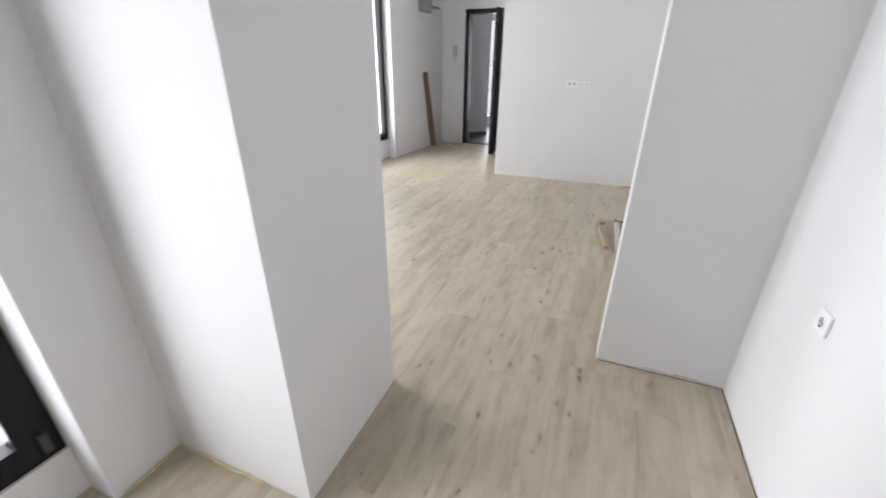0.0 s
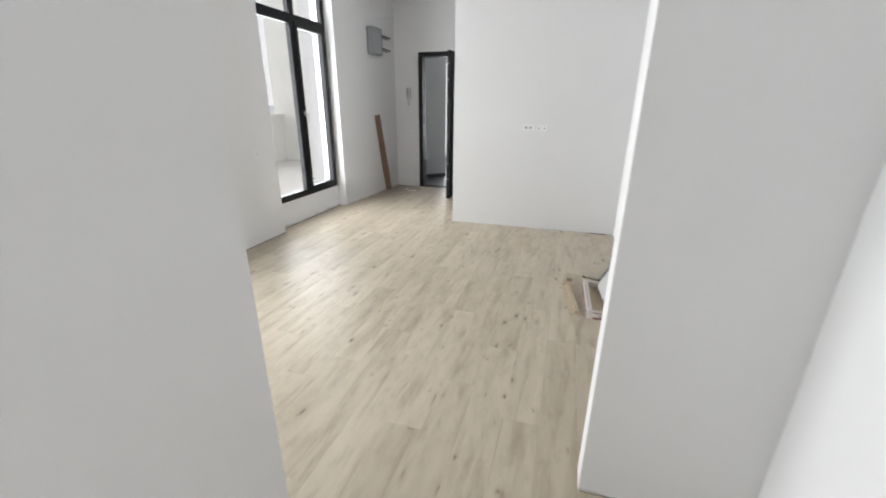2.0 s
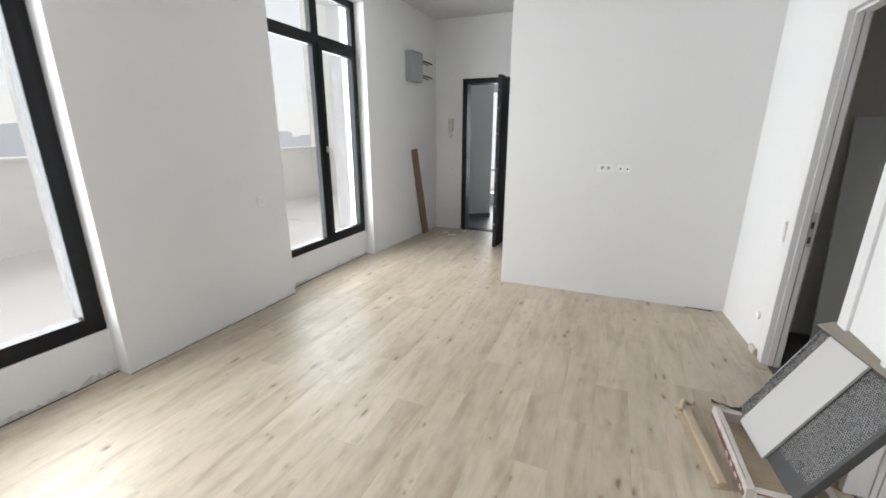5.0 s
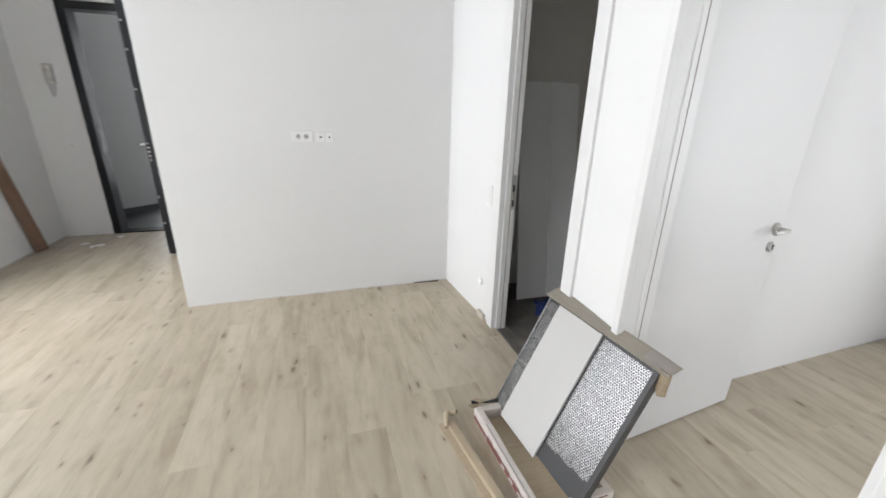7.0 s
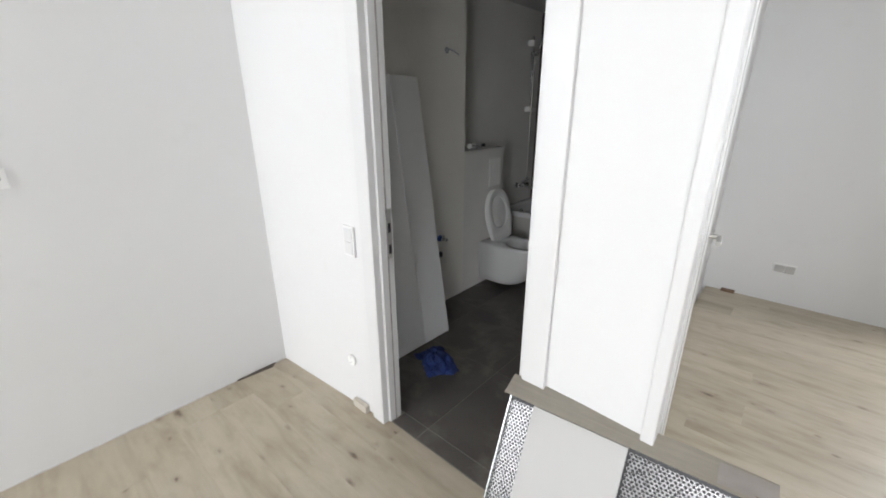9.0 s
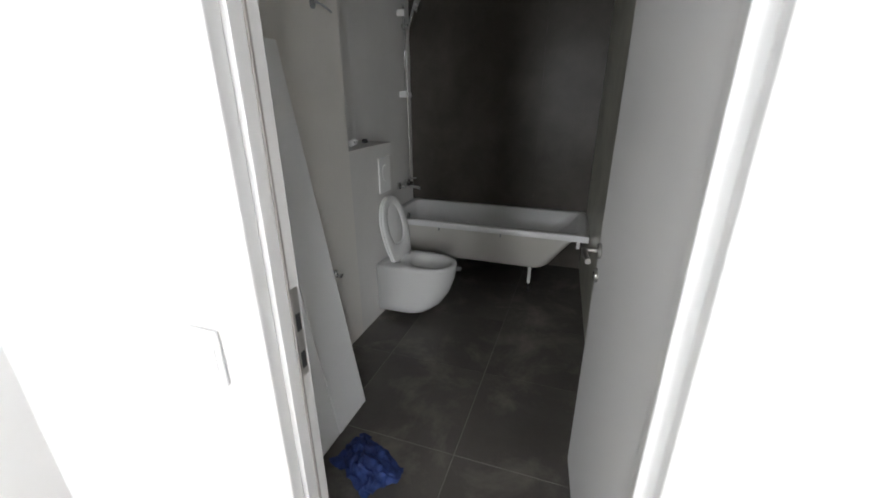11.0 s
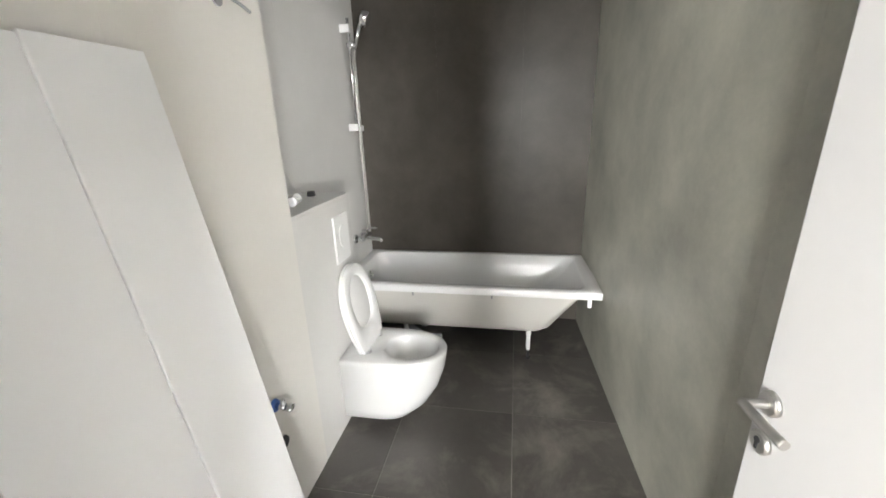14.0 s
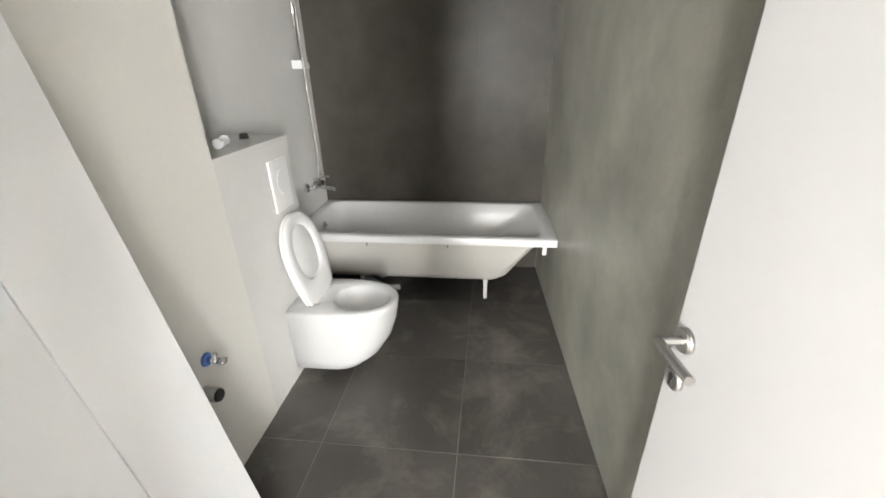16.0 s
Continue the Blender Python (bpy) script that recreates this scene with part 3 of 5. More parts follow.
def inner_door(name, y0, y1, back, label, top=D_TOP, wide=0.078, lap=0.006, slim=None):
    """Casings on both sides and the lining of a doorway; the lining reaches to x = back."""
    d = thing(name, (X_R, (y0 + y1) / 2, 0), label, "door", kind="structure")
    inv = Matrix.Translation((-X_R, -(y0 + y1) / 2, 0))
    for a, b in ((y0 - wide, y0 + 0.006), (y1 - lap, y1 + (slim or wide))):
        c = bmesh.new()
        box(c, (X_R - 0.016, a, 0.0), (X_R + 0.02, b, top + wide), 0.004)
        part("casing", c, M_TRIM, d, m=inv)
        c = bmesh.new()
        box(c, (X_R2 - 0.01, a, 0.0), (back + 0.014, b, top + wide), 0.004)
        part("casing_inside", c, M_TRIM, d, m=inv)
    c = bmesh.new()
    box(c, (X_R - 0.0155, y0 + 0.0065, top - 0.006), (X_R + 0.02, y1 - lap - 0.0005, top + wide), 0.004)
    part("casing_top", c, M_TRIM, d, m=inv)
    for a, b, sx in ((y0, y0 + 0.022, 1), (y1 - 0.022, y1, -1)):
        c = bmesh.new()
        box(c, (X_R + 0.021, a - 0.003 * sx, 0), (back - 0.034, b + 0.012 * (sx > 0), top), 0.002)
        box(c, (back - 0.032, a, 0), (back + 0.002, b, top), 0.002)
        part("jamb", c, M_TRIM, d, m=inv)
        c = bmesh.new()
        lip = b + 0.0005 if sx > 0 else a - 0.0005
        box(c, (back - 0.036, lip - 0.002, 0.002), (back - 0.030, lip + 0.002, top - 0.02))
        part("door_seal", c, M_GREYINK, d, "grey rubber seal", m=inv)
    c = bmesh.new()
    box(c, (X_R + 0.021, y0 + 0.022, top - 0.022), (back, y1 - 0.022, top), 0.002)
    part("head", c, M_TRIM, d, m=inv)
    return d, inv


bath_door, bath_inv = inner_door("door_1", BD[0], BD[1], X_R2, "white interior door standing open into the bathroom")
strike = bmesh.new()
box(strike, (1.159, BD[1] - 0.0245, 0.90), (1.182, BD[1] - 0.0215, 1.13), 0.001)
part("strike_plate", strike, M_SATIN, bath_door, "steel strike plate", m=bath_inv)
strike = bmesh.new()
for z in (0.945, 1.045):
    box(strike, (1.163, BD[1] - 0.0254, z - 0.022), (1.178, BD[1] - 0.0246, z + 0.022))
part("strike_hole", strike, M_DARK, bath_door, m=bath_inv)


def leaf_at(hinge, far):
    hinge, far = Vector((*hinge, 0)), Vector((*far, 0))
    return Matrix.Translation(hinge) @ Matrix.Rotation(math.atan2(far.y - hinge.y, far.x - hinge.x), 4, "Z"), (far - hinge).length


m_leaf, wide = leaf_at((1.206, 3.800), (1.978, 3.884))
leaf = part("leaf", new_box((0, -0.04, 0.008), (wide, 0, 2.27), 0.003), M_DOOR, bath_door, m=bath_inv @ m_leaf)
lever(leaf, bath_inv @ m_leaf, wide - 0.040, 0.0, 1.020, 1, -1)
m_leaf, wide = leaf_at((1.256, 3.402), (2.063, 3.490))
room_door, room_inv = inner_door("door_2", RD[0], RD[1], 1.238, "white interior door standing open into the second room", lap=0.024, slim=0.012)
leaf = part("leaf", new_box((0, 0, 0.008), (wide, 0.04, 2.27), 0.003), M_DOOR, room_door, m=room_inv @ m_leaf)
lever(leaf, room_inv @ m_leaf, wide - 0.046, 0.0, 1.03, -1, -1)

for z in (0.25, 1.98):
    b = bmesh.new()
    rod(b, (1.246, 3.386, z), (1.246, 3.386, z + 0.075), 0.0075, seg=14)
    part("hinge", b, M_SATIN, room_door, "steel hinge", m=room_inv)

# ---- entrance door ----
ent = thing("door_3", (-1.92, Y_ENT, 0), "black steel entrance door standing open into the flat", "door", kind="structure")
ent_inv = Matrix.Translation((1.92, -Y_ENT, 0))
for nm, a, b in (("frame_post", -2.425, -2.345), ("frame_post", -1.485, -1.405)):
    c = bmesh.new()
    box(c, (a, Y_ENT - 0.018, 0), (b, Y_ENT + 0.0, 2.463), 0.003)
    box(c, (a + 0.016, Y_ENT + 0.001, 0), (b - 0.008, Y_ENT + 0.2, 2.44), 0.003)
    part(nm, c, M_BLACK, ent, m=ent_inv)
c = bmesh.new()
box(c, (-2.344, Y_ENT - 0.018, 2.385), (-1.486, Y_ENT + 0.2, 2.463), 0.003)
part("frame_head", c, M_BLACK, ent, m=ent_inv)
c = bmesh.new()
box(c, (-2.353, Y_ENT + 0.06, 0.95), (-2.349, Y_ENT + 0.085, 1.2), 0.001)
part("strike_plate", c, M_GREYBOX, ent, m=ent_inv)
c = bmesh.new()
box(c, (-2.344, Y_ENT - 0.01, 0), (-1.486, Y_ENT + 0.15, 0.012), 0.003)
part("threshold", c, M_DARKSTEEL, ent, m=ent_inv)
m_leaf, wide = leaf_at((-1.50, 7.775), (-1.53, 6.82))
leaf = part("leaf", new_box((0, -0.055, 0.012), (wide, 0, 2.37), 0.004), M_DARKSTEEL, ent, "black steel door leaf", m=ent_inv @ m_leaf)
c = bmesh.new()
for z in (0.35, 0.62, 0.98, 1.02, 1.06, 1.10, 1.14, 1.62, 1.95, 2.18):
    rod(c, (wide - 0.001, -0.033, z), (wide + 0.012, -0.033, z), 0.008, seg=12)
part("lock_bolts", c, M_SATIN, leaf, "steel lock bolts on the edge", m=ent_inv @ m_leaf)
c = bmesh.new()
rod(c, (wide - 0.08, -0.065, 1.12), (wide - 0.08, -0.115, 1.12), 0.011, seg=14)
tube(c, [(wide - 0.075, -0.115, 1.12), (wide - 0.13, -0.117, 1.12), (wide - 0.2, -0.115, 1.12)], 0.011, 12)
part("handle", c, M_SATIN, leaf, "steel lever handle", m=ent_inv @ m_leaf)


# ---- sockets and switches ----
def place_on(at, normal):
    """Local frame on a wall: x along it, z up, y out of it."""
    n = Vector(normal)
    turn = math.degrees(math.atan2(n.y, n.x)) - 90
    return pose(*at, 0, 0, turn)


def wall_thing(name, at, normal, label, category, group=""):
    ob = new(name)
    ob.empty_display_size = 0.05
    ob.matrix_basis = place_on(at, normal)
    return tagged(ob, label, category, group)


def disc(bm, x, z, y0, y1, r, r2=None, seg=28):
    return rod(bm, (x, y0, z), (x, y1, z), r, r2, seg)


def round_socket(parent, x, z=0.0, r=0.018):
    """The sunken round well of a socket with its contacts."""
    def ring_at(rad, y):
        return [(x + rad * math.cos(2 * math.pi * k / 28), y, z + rad * math.sin(2 * math.pi * k / 28)) for k in range(28)]

    b = bmesh.new()
    loft(b, [ring_at(r + 0.003, 0.009), ring_at(r + 0.002, 0.0125), ring_at(r, 0.0125), ring_at(r - 0.001, 0.0092)], cap_first=False, cap_last=False)
    part("well", b, M_PLASTIC, parent)
    # The well is shallow here, so its shade is painted on the floor disc.
    b = bmesh.new()
    disc(b, x, z, 0.0088, 0.0094, r - 0.001)
    part("well_floor", b, M_WELL, parent, "socket floor painted grey for the well's shade")
    b = bmesh.new()
    for s in (-1, 1):
        disc(b, x + s * 0.0095, z, 0.0094, 0.0100, 0.0035, seg=12)
        box(b, (x - 0.004, 0.0094, z + s * 0.016 - 0.002), (x + 0.004, 0.0125, z + s * 0.016 + 0.002))
    part("contact", b, M_DARK, parent)


def plate(parent, x0, x1, h=0.082, depth=0.009, name="plate"):
    b = bmesh.new()
    box(b, (x0, 0.001, -h / 2), (x1, depth, h / 2), 0.004)
    return part(name, b, M_PLATE, parent)


twin = wall_thing("double_socket", (-0.128, Y_FAR, 1.302), (0, -1, 0), "white double wall socket on the far wall", "socket", "outlets on the far wall")
plate(twin, -0.077, 0.077)
round_socket(twin, 0.028)
round_socket(twin, -0.028)
for xo, big in ((0.005, 0.005), (0.068, 0.0075)):
    tv = wall_thing("aerial_outlet", (xo, Y_FAR, 1.297), (0, -1, 0), "small white outlet with a dark port", "socket", "outlets on the far wall")
    plate(tv, -0.03, 0.03, 0.076)
    b = bmesh.new()
    disc(b, 0, 0, 0.009, 0.0125, big + 0.004, seg=18)
    part("collar", b, M_GREYINK if big < 0.006 else M_PLASTIC, tv)
    b = bmesh.new()
    disc(b, 0, 0, 0.0125, 0.0135, big, seg=16)
    part("port", b, M_DARK, tv)


def single_socket(at, normal, label, bare=False):
    s = wall_thing("wall_socket", at, normal, label, "socket")
    if bare:
        b = bmesh.new()
        disc(b, 0, 0, 0.001, 0.012, 0.030, 0.028)
        part("insert", b, M_PLASTIC, s)
    else:
        plate(s, -0.041, 0.041)
    round_socket(s, 0.0)
    return s


single_socket((1.187, 1.062, 0.752), (-1, 0, 0), "white wall socket with a square plate")
single_socket((1.09, 4.80, 0.285), (-1, 0, 0), "white round socket insert low on the wall", True)
pair = wall_thing("double_socket", (4.16, 3.16, 0.30), (-1, 0, 0), "white double wall socket low in the second room", "socket")
plate(pair, -0.075, 0.075)
for x in (-0.0335, 0.0335):
    b = bmesh.new()
    box(b, (x - 0.031, 0.0088, -0.03), (x + 0.031, 0.016, 0.03), 0.004)
    part("cover", b, M_MATBOARD, pair, "grey hinged cover")


def switch(at, normal, label, w=0.082, h=0.082, rockers=1):
    s = wall_thing("light_switch", at, normal, label, "switch")
    plate(s, -w / 2, w / 2, h)
    step = (h - 0.022) / rockers
    for k in range(rockers):
        b = bmesh.new()
        z = -h / 2 + 0.011 + step * k
        box(b, (-w / 2 + 0.011, 0.0085, z + 0.001), (w / 2 - 0.011, 0.0125, z + step - 0.001), 0.002)
        part("rocker", b, M_TRIM, s)
    return s


switch((X_R - 0.004, 4.745, 0.96), (-1, 0, 0), "white double light switch beside the bathroom door", 0.08, 0.15, 2)
switch((X_LEFT, 4.0, 1.02), (1, 0, 0), "white light switch between the windows")
switch((-2.60, Y_ENT, 1.03), (0, -1, 0), "white light switch below the intercom")

phone = wall_thing("intercom", (-2.625, Y_ENT, 1.76), (0, -1, 0), "white intercom handset hanging beside the entrance door", "intercom")
b = bmesh.new()
box(b, (-0.045, 0.001, -0.10), (0.045, 0.03, 0.10), 0.01)
part("body", b, M_MATBOARD, phone)
b = bmesh.new()
loft(b, [round_rect(-0.04, 0.030, -0.004, 0.058, 0.008, z) for z in (-0.095, -0.05)])
loft(b, [round_rect(-0.036, 0.036, -0.008, 0.056, 0.008, z) for z in (-0.05, 0.05)])
loft(b, [round_rect(-0.04, 0.030, -0.004, 0.058, 0.008, z) for z in (0.05, 0.095)])
part("handset", b, M_SHELL, phone)
b = bmesh.new()
tube(b, [(-0.02, 0.03, -0.1), (-0.022, 0.03, -0.17), (-0.002, 0.03, -0.215), (0.012, 0.025, -0.17), (0.014, 0.02, -0.1)], 0.005, 8)
part("cord", b, M_GREYBOX, phone, "pale coiled cord")
b = bmesh.new()
box(b, (0.014, 0.030, 0.02), (0.034, 0.033, 0.05), 0.001)
part("button", b, M_GREYINK, phone)

fuse = wall_thing("meter_box", (left_x(6.96) + 0.006, 6.96, 2.55), (1, -0.052, 0), "open grey metal wiring box high on the wall", "electrical box")
b = bmesh.new()
box(b, (-0.16, 0.001, -0.20), (0.16, 0.012, 0.20), 0.002)
for a0, a1 in (((-0.16, 0.012, -0.20), (-0.145, 0.11, 0.20)), ((0.145, 0.012, -0.20), (0.16, 0.11, 0.20)), ((-0.145, 0.012, 0.185), (0.145, 0.11, 0.20)), ((-0.145, 0.012, -0.20), (0.145, 0.11, -0.185))):
    box(b, a0, a1, 0.002)
part("body", b, M_GREYBOX, fuse)
b = bmesh.new()
box(b, (-0.14, 0.10, -0.18), (0.14, 0.106, 0.18), 0.002)
part("cover", b, M_GREYBOX, fuse, "dull grey cover plate")
for z in (0.11, -0.09):
    b = bmesh.new()
    tube(b, [(-0.17, 0.05, z), (-0.30, 0.062, z + 0.004), (-0.50, 0.085, z - 0.012)], 0.012, 10)
    part("conduit", b, M_DARK, fuse, "dark conduit stub")
    b = bmesh.new()
    tube(b, [(-0.17, 0.055, z - 0.028), (-0.28, 0.062, z - 0.026), (-0.40, 0.08, z - 0.04)], 0.010, 10)
    part("cable", b, M_REDWIRE, fuse, "dull red cable end")
b = bmesh.new()
box(b, (-0.245, 0.001, -0.17), (-0.175, 0.03, 0.15), 0.004)
box(b, (-0.235, 0.03, 0.05), (-0.185, 0.07, 0.09), 0.004)
box(b, (-0.235, 0.03, -0.15), (-0.185, 0.07, -0.11), 0.004)
part("clamp", b, M_GREYBOX, fuse)

# ---- loose things in the living room ----
lean = bmesh.new()
box(lean, (-0.055, -0.014, 0), (0.055, 0.014, 1.40), 0.003)
way = (Vector((-2.927, 6.985, 1.36)) - Vector((-2.872, 7.262, 0.006))).normalized()
turn = way.to_track_quat("Z", "Y").to_matrix().to_4x4()
plank = part("wooden_board", lean, M_PLANKWOOD)
plank.matrix_basis = Matrix.Translation((-2.867, 7.262, 0.012)) @ turn @ Matrix.Rotation(radians(60), 4, "Z")
tagged(plank, "brown wooden board leaning against the wall", "board")

# open carton with foil lining
carton = thing("carton", (0.822, 3.455, 0), "open flat carton with printed white sides and silver foil lining", "carton", turn=1.5)
tw, tl, th = 0.18, 0.305, 0.075
b = bmesh.new()
box(b, (-tw, -tl, 0.001), (tw, tl, 0.006))
part("tray_bottom", b, M_CARD, carton, "brown cardboard")
b = bmesh.new()
box(b, (-tw + 0.0345, -tl + 0.031, 0.0065), (-tw + 0.042, tl - 0.031, 0.066), 0.002)
box(b, (-tw + 0.0425, -tl + 0.031, 0.0065), (-tw + 0.115, tl - 0.031, 0.012), 0.002)
part("inner_card", b, M_CARD, carton)
for nm, a0, a1 in (("side_panel", (-tw - 0.004, -tl, 0.001), (-tw + 0.034, tl, th)), ("side_panel", (tw - 0.03, -tl, 0.001), (tw + 0.004, tl, th - 0.012)),
                   ("end_panel", (-tw + 0.035, -tl - 0.004, 0.001), (tw - 0.031, -tl + 0.03, th - 0.006)), ("end_panel", (-tw + 0.035, tl - 0.03, 0.001), (tw - 0.031, tl + 0.004, th - 0.006))):
    b = bmesh.new()
    box(b, a0, a1, 0.005)
    part(nm, b, M_CARDWHITE, carton, "scuffed white printed card")
b = bmesh.new()
box(b, (-tw - 0.0062, -tl + 0.01, 0.012), (-tw - 0.0042, tl - 0.16, 0.042))
box(b, (-0.10, -tl - 0.0062, 0.028), (0.12, -tl - 0.0042, 0.034))
box(b, (-0.14, -tl - 0.0062, 0.006), (0.14, -tl - 0.0042, 0.020))
box(b, (-tw - 0.0062, tl - 0.15, 0.014), (-tw - 0.0042, tl - 0.01, 0.036))
box(b, (-0.144, -tl - 0.0062, 0.058), (0.144, -tl - 0.0042, 0.064))
part("red_band", b, M_REDINK, carton, "worn dark red printed band")
b = bmesh.new()
box(b, (-0.12, -tl - 0.0062, 0.044), (-0.02, -tl - 0.0042, 0.052))
box(b, (0.0, -tl - 0.0062, 0.042), (0.07, -tl - 0.0042, 0.047))
box(b, (-tw + 0.004, -0.25, th + 0.0002), (-tw + 0.010, 0.18, th + 0.001))
for k in range(7):
    box(b, (-0.125 + 0.034 * k, -tl - 0.0064, 0.0215), (-0.105 + 0.034 * k, -tl - 0.0043, 0.0262))
for k in range(5):
    box(b, (-tw - 0.0064, -0.26 + 0.085 * k, 0.047), (-tw - 0.0043, -0.205 + 0.085 * k, 0.053))
part("print_line", b, M_GREYINK, carton, "small unreadable print")
for k in range(4):
    part("pale_print", new_box((-tw - 0.0066, -0.27 + 0.075 * k, 0.018), (-tw - 0.0063, -0.235 + 0.075 * k, 0.034)), M_CARDWHITE, carton, "pale unreadable print on the band")
b = bmesh.new()
liner = [[b.verts.new((-tw - 0.012 + 0.05 * i, tl + 0.012 + 0.018 * j - 0.012 * (i % 2), th + 0.012 + 0.012 * math.sin(2.1 * i + 1.3 * j) - 0.004 * i)) for i in range(4)] for j in range(2)]
for i in range(3):
    b.faces.new((liner[0][i], liner[0][i + 1], liner[1][i + 1], liner[1][i]))
bmesh.ops.solidify(b, geom=b.faces[:], thickness=0.004)
part("torn_liner", b, M_FOILDARK, carton, "torn dark lining")
b = bmesh.new()
rows = [[(-tw + 0.0, tl - 0.012, th - 0.003), (-tw + 0.045, tl + 0.02, th + 0.018), (-tw + 0.085, tl + 0.005, th + 0.01)],
        [(-tw - 0.02, tl + 0.05, th - 0.03), (-tw + 0.03, tl + 0.07, th - 0.008), (-tw + 0.075, tl + 0.06, th - 0.02)]]
vs = [[b.verts.new(p) for p in r] for r in rows]
for i in range(2):
    b.faces.new((vs[0][i], vs[0][i + 1], vs[1][i + 1], vs[1][i]))
bmesh.ops.solidify(b, geom=b.faces[:], thickness=0.005)
part("torn_flap", b, M_CARD, carton, "torn brown flap")

# leaning half of the carton: local u across (y), v up the slope, w out of its open face
v_up = (Vector((1.052, 0, 0.665)) - Vector((0.735, 0, 0.035))).normalized()
u_ax = Vector((-0.085, 0.996, 0)).normalized()
v_up = (v_up - u_ax * v_up.dot(u_ax)).normalized()
w_ax = u_ax.cross(v_up) * -1
if w_ax.x > 0:
    w_ax = -w_ax
M_LID = Matrix.Translation((0.742, 3.455, 0.030)) @ Matrix(((u_ax.x, v_up.x, w_ax.x, 0), (u_ax.y, v_up.y, w_ax.y, 0), (u_ax.z, v_up.z, w_ax.z, 0), (0, 0, 0, 1)))
lid = thing("foil_lined_carton", (0, 0, 0), "foil lined carton half leaning on the wall", "carton")
lid.matrix_basis = M_LID
LW, LL, LD = 0.325, 0.685, 0.030
b = bmesh.new()
box(b, (-LW, 0.045, -LD - 0.012), (LW, LL, -LD - 0.006))
part("back_panel", b, M_CARD, lid, "brown cardboard")
b = bmesh.new()
box(b, (-LW - 0.018, 0.075, -LD - 0.012), (-LW + 0.004, LL, -0.004), 0.004)
part("side_panel", b, M_FOILDARK, lid, "dark foil edge")
b = bmesh.new()
box(b, (LW - 0.006, 0.045, -LD - 0.011), (LW, LL, -LD + 0.009), 0.001)
part("side_panel", b, M_BUBBLE, lid, "silver foil edge")
b = bmesh.new()
cols = [-LW - 0.058, -0.2, -0.05, 0.12, LW + 0.012]
fl = [[b.verts.new((u, LL + 0.004 + lift * k, 0.006 - 0.054 * k)) for u, lift in zip(cols, (0.052, 0.058, 0.054, 0.060, 0.058))] for k in (0, 1)]
for k in range(4):
    b.faces.new((fl[0][k], fl[0][k + 1], fl[1][k + 1], fl[1][k]))
bmesh.ops.solidify(b, geom=b.faces[:], thickness=0.005)
part("top_flap", b, M_FLAP, lid, "creased brown cardboard flap, paled as if lit")
b = bmesh.new()
hang = [[b.verts.new((u, LL + 0.02 - drop * k, 0.0 - 0.03 * k)) for u, drop in ((-LW - 0.064, 0.085), (-LW - 0.035, 0.10), (-LW - 0.012, 0.07))] for k in (0, 1)]
for k in range(2):
    b.faces.new((hang[0][k], hang[0][k + 1], hang[1][k + 1], hang[1][k]))
bmesh.ops.solidify(b, geom=b.faces[:], thickness=0.004)
part("side_flap", b, M_CARD, lid, "folded tan cardboard flap")
b = bmesh.new()
strip_of = [[b.verts.new((u, LL + 0.010 + 0.053 * k, 0.006 - 0.053 * k)) for u in (-LW - 0.056, -LW - 0.01, -LW + 0.065)] for k in (0.05, 0.85)]
for k in range(2):
    b.faces.new((strip_of[0][k], strip_of[0][k + 1], strip_of[1][k + 1], strip_of[1][k]))
bmesh.ops.solidify(b, geom=b.faces[:], thickness=0.002)
part("tape", b, M_CARDWHITE, lid, "strip of pale tape")
b = bmesh.new()
box(b, (-LW + 0.007, 0.048, -LD - 0.004), (LW - 0.007, LL - 0.001, -LD + 0.0), 0.001)
sheet = part("foil_sheet", b, M_FOILDARK, lid, "dark silver foil lining")
pitch = 0.0115
verts, faces = [], []
row = 0
v = 0.056
while v < LL - 0.012:
    u = -LW + 0.015 + (pitch / 2 if row % 2 else 0)
    while u < LW - 0.013:
        if not (-0.06 < u < LW - 0.10) and not (v < 0.12 - 0.12 * u and u < 0):
            base = len(verts)
            high = 0.0022 * random.uniform(0.7, 1.1)
            for rr, hh in ((0.575, 0.0004), (0.545, high), (0.44, high), (0.36, 0.0006)):
                verts += [(u + rr * pitch * math.cos(radians(60 * k + 30)), v + rr * pitch * math.sin(radians(60 * k + 30)), -LD + hh) for k in range(6)]
            for ring_at in (0, 6, 12):
                faces += [(base + ring_at + k, base + ring_at + (k + 1) % 6, base + ring_at + 6 + (k + 1) % 6, base + ring_at + 6 + k) for k in range(6)]
        u += pitch
    v += pitch * 0.866
    row += 1
me = bpy.data.meshes.new("bubble_foil")
me.from_pydata(verts, [], faces)
me.materials.append(M_BUBBLE)
bubbles = tagged(new("bubble_foil", me), "silver honeycomb foil", kind="stuff")
bubbles.parent = lid
slab = part("white_panel", new_box((-0.052, 0.035, -LD + 0.003), (LW - 0.088, LL - 0.004, -LD + 0.016), 0.002), M_MATBOARD)
slab.matrix_basis = M_LID
tagged(slab, "flat white panel resting in the foil lined carton", "panel")

strip = thing("cardboard_strip", (0.525, 3.475, 0), "folded strip of brown cardboard lying on the floor", "cardboard", turn=8)
b = bmesh.new()
box(b, (-0.045, -0.30, 0.001), (0.04, 0.30, 0.006), 0.001)
part("base", b, M_CARD, strip)
b = bmesh.new()
box(b, (-0.012, -0.29, 0.0065), (0.03, 0.29, 0.032), 0.006)
part("batten", b, M_BATTEN, strip, "pale wooden batten")
b = bmesh.new()
